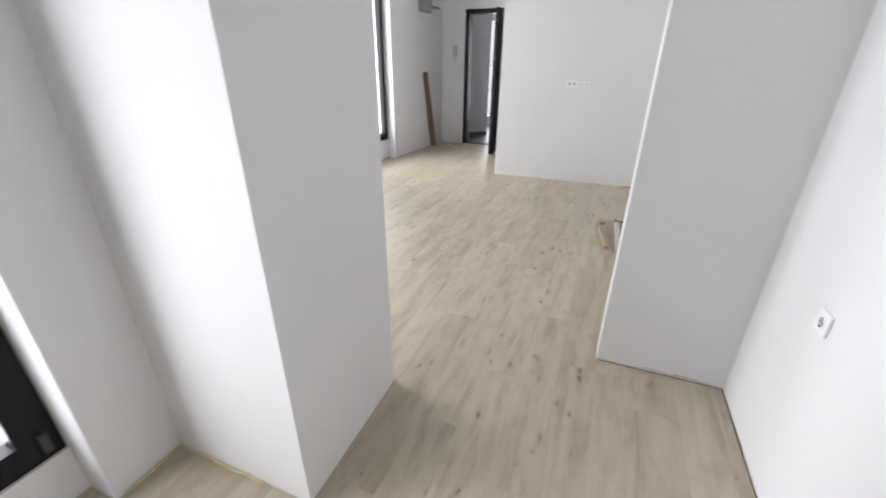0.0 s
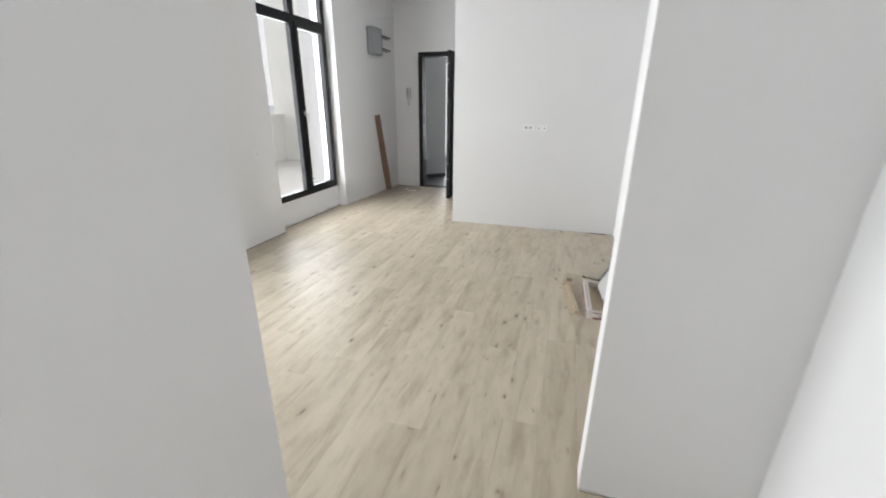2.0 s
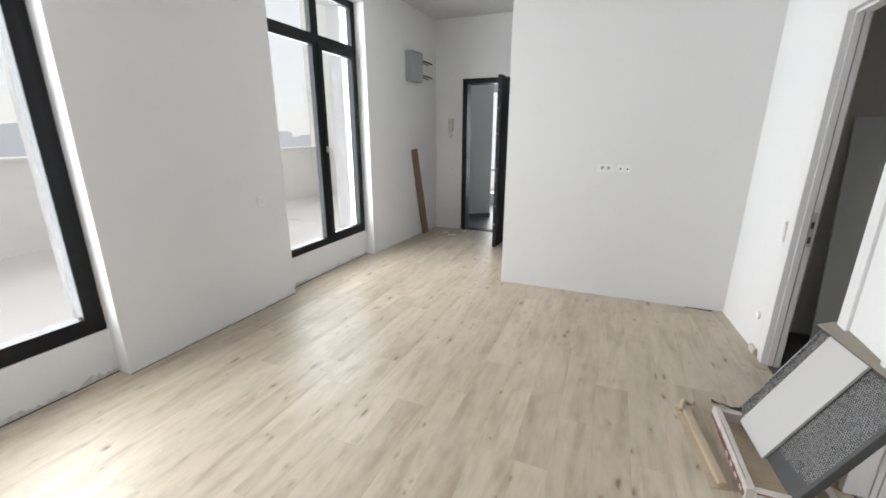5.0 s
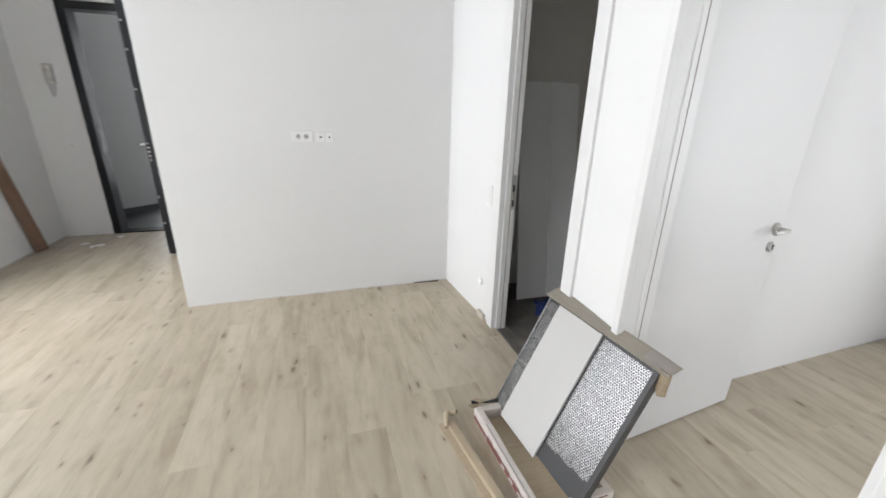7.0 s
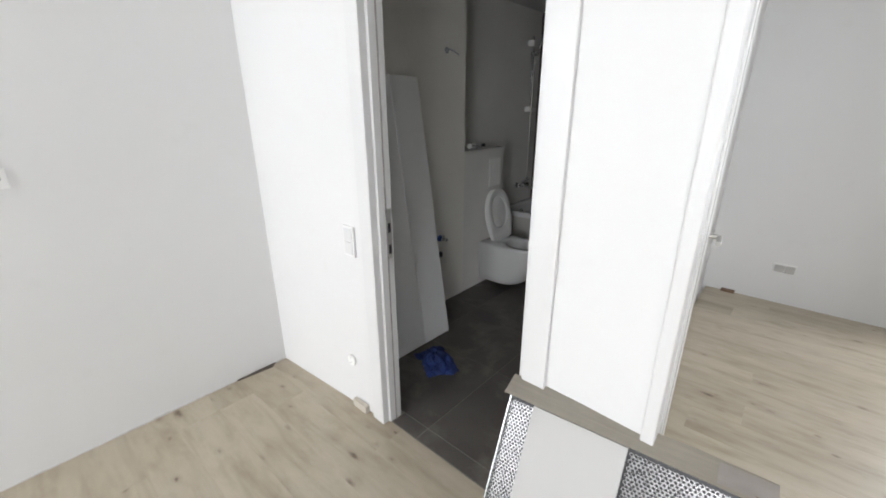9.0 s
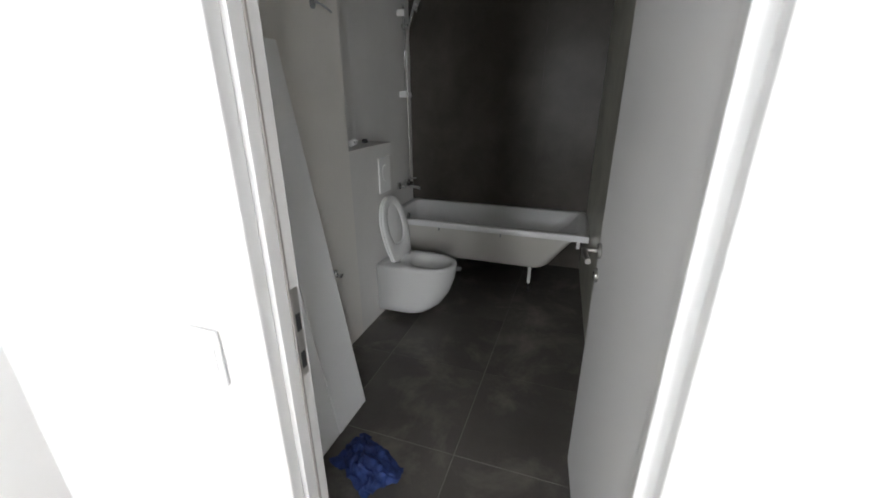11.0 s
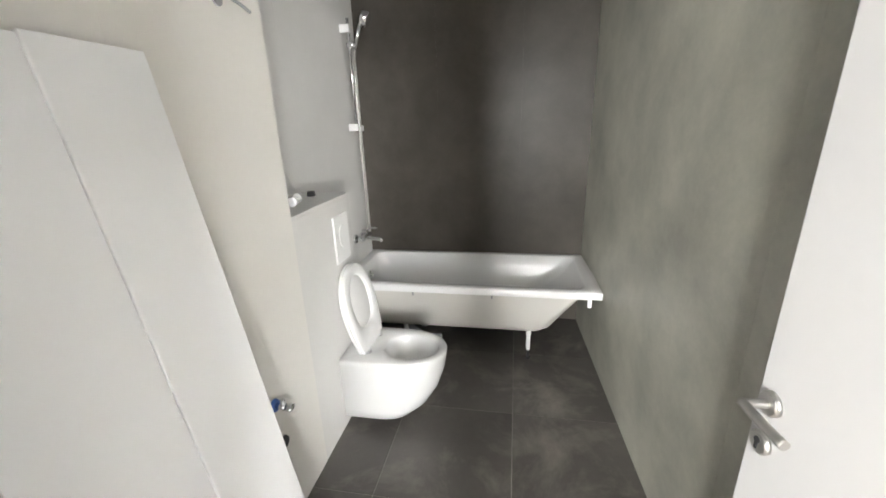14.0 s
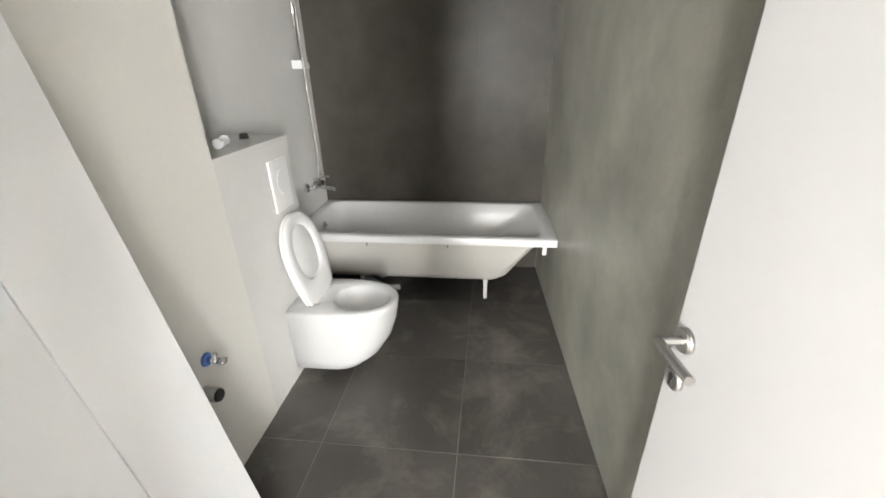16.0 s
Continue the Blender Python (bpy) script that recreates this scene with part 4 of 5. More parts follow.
tube(b, [(-0.02, 0.25, 0.02), (0.0, 0.30, 0.05), (0.03, 0.32, 0.03), (0.06, 0.30, 0.045)], 0.014, 8)
part("crumpled_end", b, M_CARD, strip)

wedge = part("wood_wedge", new_box((-0.02, -0.055, 0.0), (0.004, 0.055, 0.045), 0.003), M_FLAP)
wedge.matrix_basis = pose(1.088, 4.745, 0.001)
tagged(wedge, "small pale wooden spacer against the wall", "wood piece")
wedge = part("wood_offcut", new_box((-0.03, -0.05, 0.0), (0.004, 0.05, 0.024), 0.003), M_PLANKWOOD)
wedge.matrix_basis = pose(4.15, 3.49, 0.001)
tagged(wedge, "dark wooden offcut at the foot of the wall", "wood piece")
shim = bmesh.new()
prism(shim, [(-0.13, 0.004), (0.08, -0.018), (0.11, 0.012), (-0.13, 0.012)], 0.0, 0.006)
shim = part("floor_shim", shim, M_GAP)
shim.matrix_basis = pose(0.86, 5.486, 0.001)
tagged(shim, "dark thin spacer lying at the wall foot", "spacer")
rnd = random.Random(5)
for k, (x, y, s) in enumerate(((-2.40, 7.32, 0.07), (-2.56, 7.42, 0.05), (-2.3, 7.62, 0.06), (-2.45, 7.28, 0.04))):
    b = bmesh.new()
    n = 7
    prism(b, [(s * rnd.uniform(0.5, 1.1) * math.cos(6.283 * i / n), s * rnd.uniform(0.3, 0.7) * math.sin(6.283 * i / n)) for i in range(n)], 0.0, 0.004)
    for vv in b.verts:
        if vv.co.z > 0.002:
            vv.co.z += rnd.uniform(0, 0.01)
    p = part("paper_scrap", b, M_PLASTIC)
    p.matrix_basis = pose(x, y, 0.001, 0, 0, 40 * k)
    tagged(p, "white paper scrap lying on the floor", "paper", "scraps by the entrance")
for x0, y0, x1, y1, r in ((-1.09, 0.05, -1.09, 0.272, 0.005), (-1.085, 0.276, -0.62, 0.277, 0.005)):
    b = bmesh.new()
    pts = [(x0 + (x1 - x0) * k / 9 + rnd.uniform(-0.004, 0.004), y0 + (y1 - y0) * k / 9 + rnd.uniform(-0.004, 0.004), 0.005 + rnd.uniform(0, 0.004)) for k in range(10)]
    tube(b, pts, r, 6)
    tagged(part("foam_bead", b, M_FOAM), "yellowish foam bead along the wall foot", "foam", kind="structure")
gaps = bmesh.new()
for x0, y0, x1, y1 in ((X_LEFT + 0.0005, 1.0, X_LEFT + 0.012, W1[0]), (X_LEFT + 0.0005, W1[1], X_LEFT + 0.012, W2[0]), (X_REC + 0.0005, W1[0], X_REC + 0.02, W1[1]), (X_REC + 0.0005, W2[0], X_REC + 0.02, W2[1]), (1.178, -2.6, 1.1865, 1.58), (0.57, 1.570, 1.17, 1.5765)):
    box(gaps, (x0, y0, -0.006), (x1, y1, 0.0025))
structure("trim_gap", gaps, M_GAP, "dark expansion gap along the wall foot", "gap")

# rough plaster edges at the wall feet
def rough_edge(p, q, out, tall=0.022):
    p, q, out = Vector((*p, 0.0)), Vector((*q, 0.0)), Vector((*out, 0.0))
    n = max(4, int((q - p).length / 0.018))
    b = bmesh.new()
    rows = []
    for k in range(n + 1):
        at = p.lerp(q, k / n)
        z = tall * max(0.1, 0.55 + 1.1 * noise.noise((at.x * 9, at.y * 9, 1.7)) + 0.6 * noise.noise((at.x * 40, at.y * 40, 5)))
        d = 0.0035 + 0.004 * abs(noise.noise((at.x * 23, at.y * 23, 9)))
        rows.append([b.verts.new(at + out * d + Vector((0, 0, 0.0006))), b.verts.new(at + out * d * 0.7 + Vector((0, 0, z * 0.7))), b.verts.new(at + out * 0.0004 + Vector((0, 0, z)))])
    for a0, a1 in zip(rows, rows[1:]):
        for i in (0, 1):
            b.faces.new((a0[i], a1[i], a1[i + 1], a0[i + 1]))
    bmesh.ops.recalc_face_normals(b, faces=b.faces[:])
    return structure("trim_plaster_edge", b, M_ROUGHEDGE, "rough smeared plaster along the wall foot", "plaster edge")


rough_edge((0.565, 1.577), (1.18, 1.577), (0, -1), 0.02)
rough_edge((1.187, -1.5), (1.187, 1.575), (-1, 0), 0.014)
rough_edge((X_LEFT, W1[1]), (X_LEFT, W2[0]), (1, 0), 0.014)
rough_edge((left_x(W2[1]), W2[1]), (left_x(7.79), 7.79), (1, 0), 0.016)
rough_edge((X_REC, W1[0] + 0.01), (X_REC, W1[1] - 0.005), (1, 0), 0.05)
rough_edge((X_REC, W2[0] + 0.005), (X_REC, W2[1] - 0.005), (1, 0), 0.05)
rough_edge((-1.1, Y_FAR), (1.04, Y_FAR), (0, -1), 0.008)

# ---- bathroom fittings ----
TX0, TX1, TY0, TY1, TZ = 3.493, 4.213, 3.856, 5.547, 0.553
tub = thing("bathtub", ((TX0 + TX1) / 2, (TY0 + TY1) / 2, 0), "white acrylic bathtub standing on its feet without a front panel", "bathtub")
t_inv = Matrix.Translation((-(TX0 + TX1) / 2, -(TY0 + TY1) / 2, 0))
b = bmesh.new()


def ring(ix0, iy0, ix1, iy1, r, z):
    return round_rect(TX0 + ix0, TY0 + iy0, TX1 - ix1, TY1 - iy1, r, z, 7)


loft(b, [ring(0.0, 0.0, 0.0, 0.0, 0.010, TZ - 0.045), ring(0.0, 0.0, 0.0, 0.0, 0.008, TZ - 0.004), ring(0.003, 0.003, 0.003, 0.003, 0.008, TZ), ring(0.058, 0.085, 0.05, 0.06, 0.07, TZ),
         ring(0.064, 0.094, 0.057, 0.067, 0.07, TZ - 0.005), ring(0.078, 0.16, 0.072, 0.085, 0.09, TZ - 0.09), ring(0.105, 0.32, 0.10, 0.115, 0.11, TZ - 0.21),
         ring(0.15, 0.38, 0.145, 0.16, 0.11, TZ - 0.262), ring(0.22, 0.46, 0.21, 0.24, 0.09, TZ - 0.272)], cap_first=False)
part("basin", b, M_ACRYLIC, tub, m=t_inv)
b = bmesh.new()
loft(b, [ring(0.040, 0.030, 0.02, 0.02, 0.05, TZ - 0.046), ring(0.042, 0.115, 0.022, 0.022, 0.06, TZ - 0.07), ring(0.055, 0.195, 0.04, 0.05, 0.08, TZ - 0.18), ring(0.075, 0.28, 0.06, 0.09, 0.08, TZ - 0.30), ring(0.10, 0.325, 0.09, 0.12, 0.08, TZ - 0.335), ring(0.15, 0.38, 0.14, 0.18, 0.08, TZ - 0.347)],
     cap_first=False)
part("shell", b, M_SHELL, tub, "unfinished off-white outer shell", m=t_inv)
b = bmesh.new()
loft(b, [ring(0.002, 0.002, 0.002, 0.002, 0.010, TZ - 0.046), ring(0.03, 0.03, 0.03, 0.03, 0.02, TZ - 0.047)], cap_first=False, cap_last=False)
part("rim_underside", b, M_SHELL, tub, m=t_inv)
for y in (4.278, 5.12):
    for x in (3.61, 4.05):
        b = bmesh.new()
        box(b, (x - 0.018, y - 0.013, 0.075), (x + 0.018, y + 0.013, 0.235), 0.004)
        leg = part("leg", b, M_PLASTIC, tub, "white bracket leg", m=t_inv)
        b = bmesh.new()
        rod(b, (x, y, 0.03), (x, y, 0.1), 0.007, seg=12)
        part("threaded_rod", b, M_SATIN, leg, m=t_inv)
        b = bmesh.new()
        rod(b, (x, y, 0.0005), (x, y, 0.014), 0.019, 0.017, seg=16)
        rod(b, (x, y, 0.014), (x, y, 0.062), 0.011, 0.010, seg=14)
        part("foot", b, M_DARK, leg, "black rubber foot", m=t_inv)
for y in (4.278, 5.12):
    b = bmesh.new()
    box(b, (3.6, y - 0.02, 0.19), (4.12, y + 0.02, 0.203), 0.003)
    part("support_rail", b, M_SATIN, tub, m=t_inv)
b = bmesh.new()
box(b, (3.497, 3.915, TZ - 0.10), (3.512, 3.94, TZ - 0.046), 0.003)
part("corner_bracket", b, M_PLASTIC, tub, m=t_inv)
for y in (5.04, 4.52):
    b = bmesh.new()
    box(b, (3.528, y - 0.005, TZ - 0.085), (3.536, y + 0.005, TZ - 0.047), 0.001)
    part("panel_clip", b, M_GREYBOX, tub, m=t_inv)
b = bmesh.new()
rod(b, (3.86, TY1 - 0.084, TZ - 0.085), (3.86, TY1 - 0.098, TZ - 0.088), 0.032, 0.030, seg=26)
rod(b, (3.86, TY1 - 0.098, TZ - 0.088), (3.86, TY1 - 0.115, TZ - 0.09), 0.016, 0.014, seg=18)
part("overflow", b, M_CHROME, tub, "chrome overflow knob", m=t_inv)
b = bmesh.new()
rod(b, (3.86, 5.05, TZ - 0.274), (3.86, 5.05, TZ - 0.266), 0.035, seg=26)
part("drain", b, M_CHROME, tub, m=t_inv)
b = bmesh.new()
tube(b, [(3.80, 5.2, 0.13), (3.75, 5.1, 0.09), (3.7, 5.0, 0.07), (3.74, 4.9, 0.05)], 0.022, 12)
rod(b, (3.86, 5.05, 0.205), (3.86, 5.05, 0.07), 0.035, 0.03, seg=18)
part("waste_pipe", b, M_GREYBOX, tub, "grey plastic waste pipe", m=t_inv)

# wall-hung toilet
CX, WY = 3.012, 5.26
wc = thing("toilet", (CX, WY, 0.06), "white wall-hung toilet with its lid raised", "toilet")
w_inv = Matrix.Translation((-CX, -WY, -0.06))


def bowl(half, length, z, straight=0.45, n=20, back=0.0):
    """D-shaped ring: flat at the wall, rounded to the front."""
    out = []
    ys = WY - 0.002 - back
    for k in range(n + 1):
        a = math.pi * k / n
        out.append((CX + half * math.cos(a), ys - length * straight - length * (1 - straight) * math.sin(a) ** 0.85, z))
    out.append((CX - half, ys, z))
    out.append((CX + half, ys, z))
    return out


def oval(cx, cy, rx, ry, z, n=22):
    return [(cx + rx * math.cos(2 * math.pi * k / n), cy + ry * math.sin(2 * math.pi * k / n), z) for k in range(n)]


b = bmesh.new()
loft(b, [bowl(0.172, 0.352, 0.060, 0.5), bowl(0.178, 0.372, 0.064, 0.5), bowl(0.182, 0.428, 0.11, 0.5), bowl(0.184, 0.482, 0.20, 0.48), bowl(0.185, 0.515, 0.30, 0.46), bowl(0.185, 0.528, 0.38), bowl(0.185, 0.530, 0.405), bowl(0.176, 0.526, 0.413)], cap_last=False)
edge = bowl(0.176, 0.526, 0.413)
oc = (CX, WY - 0.335)
inner = []
for p in edge:
    a = math.atan2(p[1] - oc[1], p[0] - oc[0])
    inner.append((oc[0] + 0.126 * math.cos(a), oc[1] + 0.158 * math.sin(a)))
loft(b, [edge, [(x, y, 0.413) for x, y in inner], [(oc[0] + (x - oc[0]) * 0.96, oc[1] + (y - oc[1]) * 0.96, 0.400) for x, y in inner],
         [(oc[0] + (x - oc[0]) * 0.93, oc[1] + (y - oc[1]) * 0.92, 0.385) for x, y in inner], [(oc[0] + (x - oc[0]) * 0.7, oc[1] + (y - oc[1]) * 0.7 + 0.01, 0.335) for x, y in inner],
         [(oc[0] + (x - oc[0]) * 0.35, oc[1] + (y - oc[1]) * 0.35 + 0.02, 0.29) for x, y in inner]], cap_first=False)
bmesh.ops.remove_doubles(b, verts=b.verts[:], dist=0.0004)
part("bowl", b, M_CERAMIC, wc, m=w_inv)
M_LIDUP = Matrix.Translation((CX, WY - 0.118, 0.424)) @ Matrix.Rotation(radians(-11.5), 4, "X")


def lid_ring(half, z0, z1, y, foot=0.62, n=26, curve=False):
    """Egg-shaped outline standing in the xz plane: straight hinge edge, flaring sides, round top."""
    right = []
    rise = z1 - z0
    for k in range(n + 1):
        s = k / n
        if s < 0.3:
            q = s / 0.3
            swell = math.sqrt(1 - (1 - q) ** 2) if curve else math.sin(q * math.pi / 2) ** 0.9
            right.append((half * (foot + (1 - foot) * swell), z0 + rise * 0.50 * q))
        else:
            a = (s - 0.3) / 0.7 * math.pi / 2
            right.append((half * math.cos(a) ** 0.92, z0 + rise * (0.50 + 0.50 * math.sin(a))))
    out = [(x, y, z) for x, z in right]
    return out + [(-x, y, z) for x, z in right[-2::-1]]


b = bmesh.new()
loft(b, [lid_ring(0.178, 0.012, 0.446, 0.024, 0.76), lid_ring(0.183, 0.008, 0.452, 0.019, 0.76), lid_ring(0.184, 0.006, 0.453, 0.008, 0.76), lid_ring(0.181, 0.009, 0.450, 0.004, 0.76)])
lid_up = part("lid", b, M_PLASTIC, wc, m=w_inv @ M_LIDUP)
b = bmesh.new()
loft(b, [lid_ring(0.180, 0.004, 0.449, 0.001, 0.76), lid_ring(0.182, 0.002, 0.451, -0.003, 0.76), lid_ring(0.181, 0.003, 0.450, -0.011, 0.76), lid_ring(0.176, 0.008, 0.445, -0.0145, 0.76), lid_ring(0.121, 0.10, 0.398, -0.0145, 0.3, curve=True),
         lid_ring(0.116, 0.105, 0.393, -0.010, 0.3, curve=True), lid_ring(0.113, 0.108, 0.390, 0.002, 0.3, curve=True)], cap_first=False, cap_last=False)
part("seat", b, M_PLASTIC, wc, m=w_inv @ M_LIDUP)
b = bmesh.new()
box(b, (-0.108, -0.012, -0.006), (0.108, 0.016, 0.014), 0.004)
part("hinge_bar", b, M_PLASTIC, wc, "white hinge bar", m=w_inv @ M_LIDUP)
for s in (-1, 1):
    b = bmesh.new()
    rod(b, (CX + s * 0.088, WY - 0.128, 0.412), (CX + s * 0.088, WY - 0.128, 0.424), 0.017, seg=18)
    rod(b, (CX + s * 0.108, WY - 0.12, 0.428), (CX + s * 0.122, WY - 0.12, 0.428), 0.010, seg=16)
    part("hinge", b, M_CHROME, wc, "chrome hinge", m=w_inv)

flush = wall_thing("flush_plate", (3.012, 5.259, 1.015), (0, -1, 0), "white flush plate above the toilet", "flush plate")
b = bmesh.new()
box(b, (-0.082, 0.001, -0.12), (0.082, 0.012, 0.12), 0.004)
part("plate", b, M_PLASTIC, flush)
b = bmesh.new()
rod(b, (0, 0.0115, 0.012), (0, 0.0145, 0.012), 0.040, 0.038, seg=30)
for v in b.verts:
    v.co.z = 0.012 + (v.co.z - 0.012) * 1.45
part("button", b, M_PLASTIC, flush)

# recess wall and ledge
structure("ledge_wall", new_box((2.596, 5.272, 0), (3.165, 5.558, 1.205)), M_GROUTWALL, "tiled ledge wall housing the cistern", "wall")

# shower set
sh = wall_thing("shower_set", (3.965, 5.5505, 1.555), (0, -1, 0), "chrome shower rail with hand shower and hose", "shower")
b = bmesh.new()
rod(b, (0, 0.055, -0.03), (0, 0.055, 0.66), 0.009, seg=16)
part("rail", b, M_CHROME, sh)
for z in (0.0, 0.62):
    b = bmesh.new()
    box(b, (-0.014, 0.001, z - 0.045), (0.014, 0.07, z + 0.005), 0.005)
    part("bracket", b, M_PLASTIC, sh, "pale wall bracket")
b = bmesh.new()
rod(b, (0, 0.04, 0.50), (0, 0.095, 0.50), 0.018, seg=18)
part("slider", b, M_CHROME, sh)
b = bmesh.new()
box(b, (-0.11, 0.03, -0.046), (-0.0145, 0.066, -0.008), 0.005)
part("hose_holder", b, M_PLASTIC, sh, "white plastic holder")
b = bmesh.new()
rod(b, (0.0, 0.095, 0.48), (-0.02, 0.15, 0.66), 0.011, 0.014, seg=16)
hs = part("hand_shower", b, M_CHROME, sh)
b = bmesh.new()
rod(b, (-0.022, 0.148, 0.66), (-0.026, 0.185, 0.645), 0.045, 0.05, seg=24)
rod(b, (-0.026, 0.185, 0.645), (-0.0265, 0.190, 0.643), 0.05, 0.046, seg=24)
part("spray_head", b, M_CHROME, hs)
b = bmesh.new()
tube(b, [(0.0, 0.093, 0.47), (0.004, 0.082, 0.35), (0.006, 0.076, 0.1), (0.008, 0.078, -0.2), (0.016, 0.085, -0.5), (0.020, 0.082, -0.68), (0.02, 0.075, -0.75)], 0.0055, 10)
part("hose", b, M_SATIN, sh, "silver shower hose")

mix = wall_thing("bath_mixer", (3.945, 5.5505, 0.745), (0, -1, 0), "chrome bath mixer tap above the tub", "tap")
b = bmesh.new()
rod(b, (-0.075, 0.055, 0), (0.075, 0.055, 0), 0.022, seg=22)
part("body", b, M_CHROME, mix)
for s in (-1, 1):
    b = bmesh.new()
    rod(b, (s * 0.075, 0.0, 0), (s * 0.075, 0.014, 0), 0.034, 0.03, seg=24)
    rod(b, (s * 0.075, 0.014, 0), (s * 0.075, 0.055, 0), 0.016, seg=18)
    part("rose", b, M_CHROME, mix)
b = bmesh.new()
tube(b, [(0, 0.06, -0.01), (0, 0.12, -0.016), (0, 0.17, -0.02), (0, 0.18, -0.035)], 0.014, 14)
part("spout", b, M_CHROME, mix)
b = bmesh.new()
rod(b, (0, 0.055, 0.02), (0, 0.058, 0.05), 0.021, 0.018, seg=20)
tube(b, [(0, 0.058, 0.05), (0, 0.09, 0.062), (0, 0.15, 0.068)], 0.006, 10)
part("lever", b, M_CHROME, mix)
b = bmesh.new()
tube(b, [(-0.02, 0.06, 0.0), (-0.022, 0.07, 0.05), (-0.02, 0.075, 0.09)], 0.008, 10)
part("hose_nut", b, M_CHROME, mix)

# stop valve, waste stub, hook
valve = wall_thing("stop_valve", (2.288, 5.259, 0.575), (0, -1, 0), "chrome stop valve with blue collar", "valve")
b = bmesh.new()
rod(b, (0, 0.001, 0), (0, 0.012, 0), 0.026, 0.023, seg=22)
part("collar", b, M_BLUE, valve, "blue collar")
b = bmesh.new()
rod(b, (0, 0.012, 0), (0, 0.05, 0), 0.012, seg=16)
rod(b, (0, 0.04, -0.006), (0, 0.04, 0.03), 0.011, 0.009, seg=16)
part("body", b, M_CHROME, valve)
b = bmesh.new()
loft(b, [oval(0, 0, 0.008, 0.008, 0.0), oval(0, 0, 0.019, 0.011, 0.012), oval(0, 0, 0.018, 0.010, 0.026), oval(0, 0, 0.010, 0.006, 0.03)])
part("knob", b, M_CHROME, valve, m=Matrix.Translation((0, 0.05, 0)) @ Matrix.Rotation(radians(-90), 4, "X"))
stub = wall_thing("waste_stub", (2.235, 5.259, 0.465), (0, -1, 0), "steel waste pipe stub with dark cap", "pipe")
b = bmesh.new()
rod(b, (0, 0.001, 0), (0, 0.055, 0), 0.026, seg=22)
part("pipe", b, M_SATIN, stub)
b = bmesh.new()
rod(b, (0, 0.055, 0), (0, 0.064, 0), 0.024, 0.022, seg=22)
part("cap", b, M_DARK, stub, "dark rubber cap")
b = bmesh.new()
rod(b, (0.03, 0.001, 0.04), (0.03, 0.03, 0.04), 0.011, seg=14)
part("spigot", b, M_CHROME, stub)
hook = wall_thing("cable_stub", (2.376, 5.259, 1.925), (0, -1, 0), "grey cable end sticking out of the wall", "cable")
b = bmesh.new()
tube(b, [(0, 0.0, 0), (0.004, 0.03, 0.004), (-0.012, 0.06, -0.012), (-0.05, 0.07, -0.03)], 0.005, 8)
part("cable", b, M_GREYBOX, hook)
b = bmesh.new()
rod(b, (0, 0.0, 0), (0, 0.006, 0), 0.02, seg=18)
part("grommet", b, M_GREYBOX, hook)

# small things on the ledge
for k, (x, y) in enumerate(((2.80, 5.36), (2.89, 5.40))):
    g = thing("spare_cap", (x, y, 1.2215), "small clear plastic cap lying on the ledge", "fitting", "fittings on the ledge", turn=35 * k)
    b = bmesh.new()
    rod(b, (-0.02, 0, 0.022), (0.02, 0, 0.022), 0.021, 0.013, seg=18)
    rod(b, (0.02, 0, 0.022), (0.05, 0, 0.022), 0.010, seg=14)
    part("cap", b, M_PLASTIC, g)
g = thing("valve_knob", (3.05, 5.41, 1.2215), "small dark knob lying on the ledge", "fitting", turn=20)
b = bmesh.new()
rod(b, (0, 0, 0), (0, 0, 0.024), 0.022, 0.018, seg=14)
part("knob", b, M_DARK, g)
b = bmesh.new()
rod(b, (0.018, 0, 0.012), (0.045, 0.008, 0.012), 0.009, seg=12)
part("stem", b, M_DARK, g)

# tall white bath panel leaning on the left wall
pw = 0.525
foot_r, top_r = Vector((2.012, 4.93, 0.001)), Vector((2.032, 5.218, 1.735))
up = (top_r - foot_r).normalized()
across = Vector((1, 0, 0)) - up * up.x
across.normalize()
out = across.cross(up)
M_LEAN = Matrix.Translation(foot_r) @ Matrix(((across.x, out.x, up.x, 0), (across.y, out.y, up.y, 0), (across.z, out.z, up.z, 0), (0, 0, 0, 1)))
apron = thing("tall_white_board", (0, 0, 0), "tall white folded board leaning against the tiled wall", "board")
apron.matrix_basis = M_LEAN
PL = (top_r - foot_r).length
b = bmesh.new()
box(b, (-pw, -0.010, 0), (-0.243, 0.006, PL - 0.006), 0.002)
part("face", b, M_PANEL, apron)
b = bmesh.new()
box(b, (-0.242, -0.006, 0.0), (0.0, 0.010, PL), 0.004)
part("folded_strip", b, M_PANEL, apron, "raised folded strip")

# crumpled blue cloth
grid = bmesh.new()
n = 34
vs = {}
for i in range(n + 1):
    for j in range(n + 1):
        u, v = i / n * 2 - 1, j / n * 2 - 1
        rr = math.hypot(u, v)
        ang = math.atan2(v, u)
        shape = 1 + 0.35 * noise.noise((math.cos(ang) * 1.3, math.sin(ang) * 1.3, 3.0))
        h = 0.055 * max(0, 1 - rr * 0.85) * (0.6 + 1.6 * abs(noise.noise((u * 2.2, v * 2.2, 1.0)))) + 0.035 * abs(noise.noise((u * 5, v * 5, 7.0))) + 0.004
        pu, pv = u * shape, v * shape
        if rr > 0.8:
            h *= max(0.15, 1 - (rr - 0.8) * 1.6)
        vs[i, j] = grid.verts.new((0.105 * pu + 0.03 * noise.noise((u * 3, v * 3, 11)), 0.145 * pv + 0.03 * noise.noise((u * 3, v * 3, 17)), h))
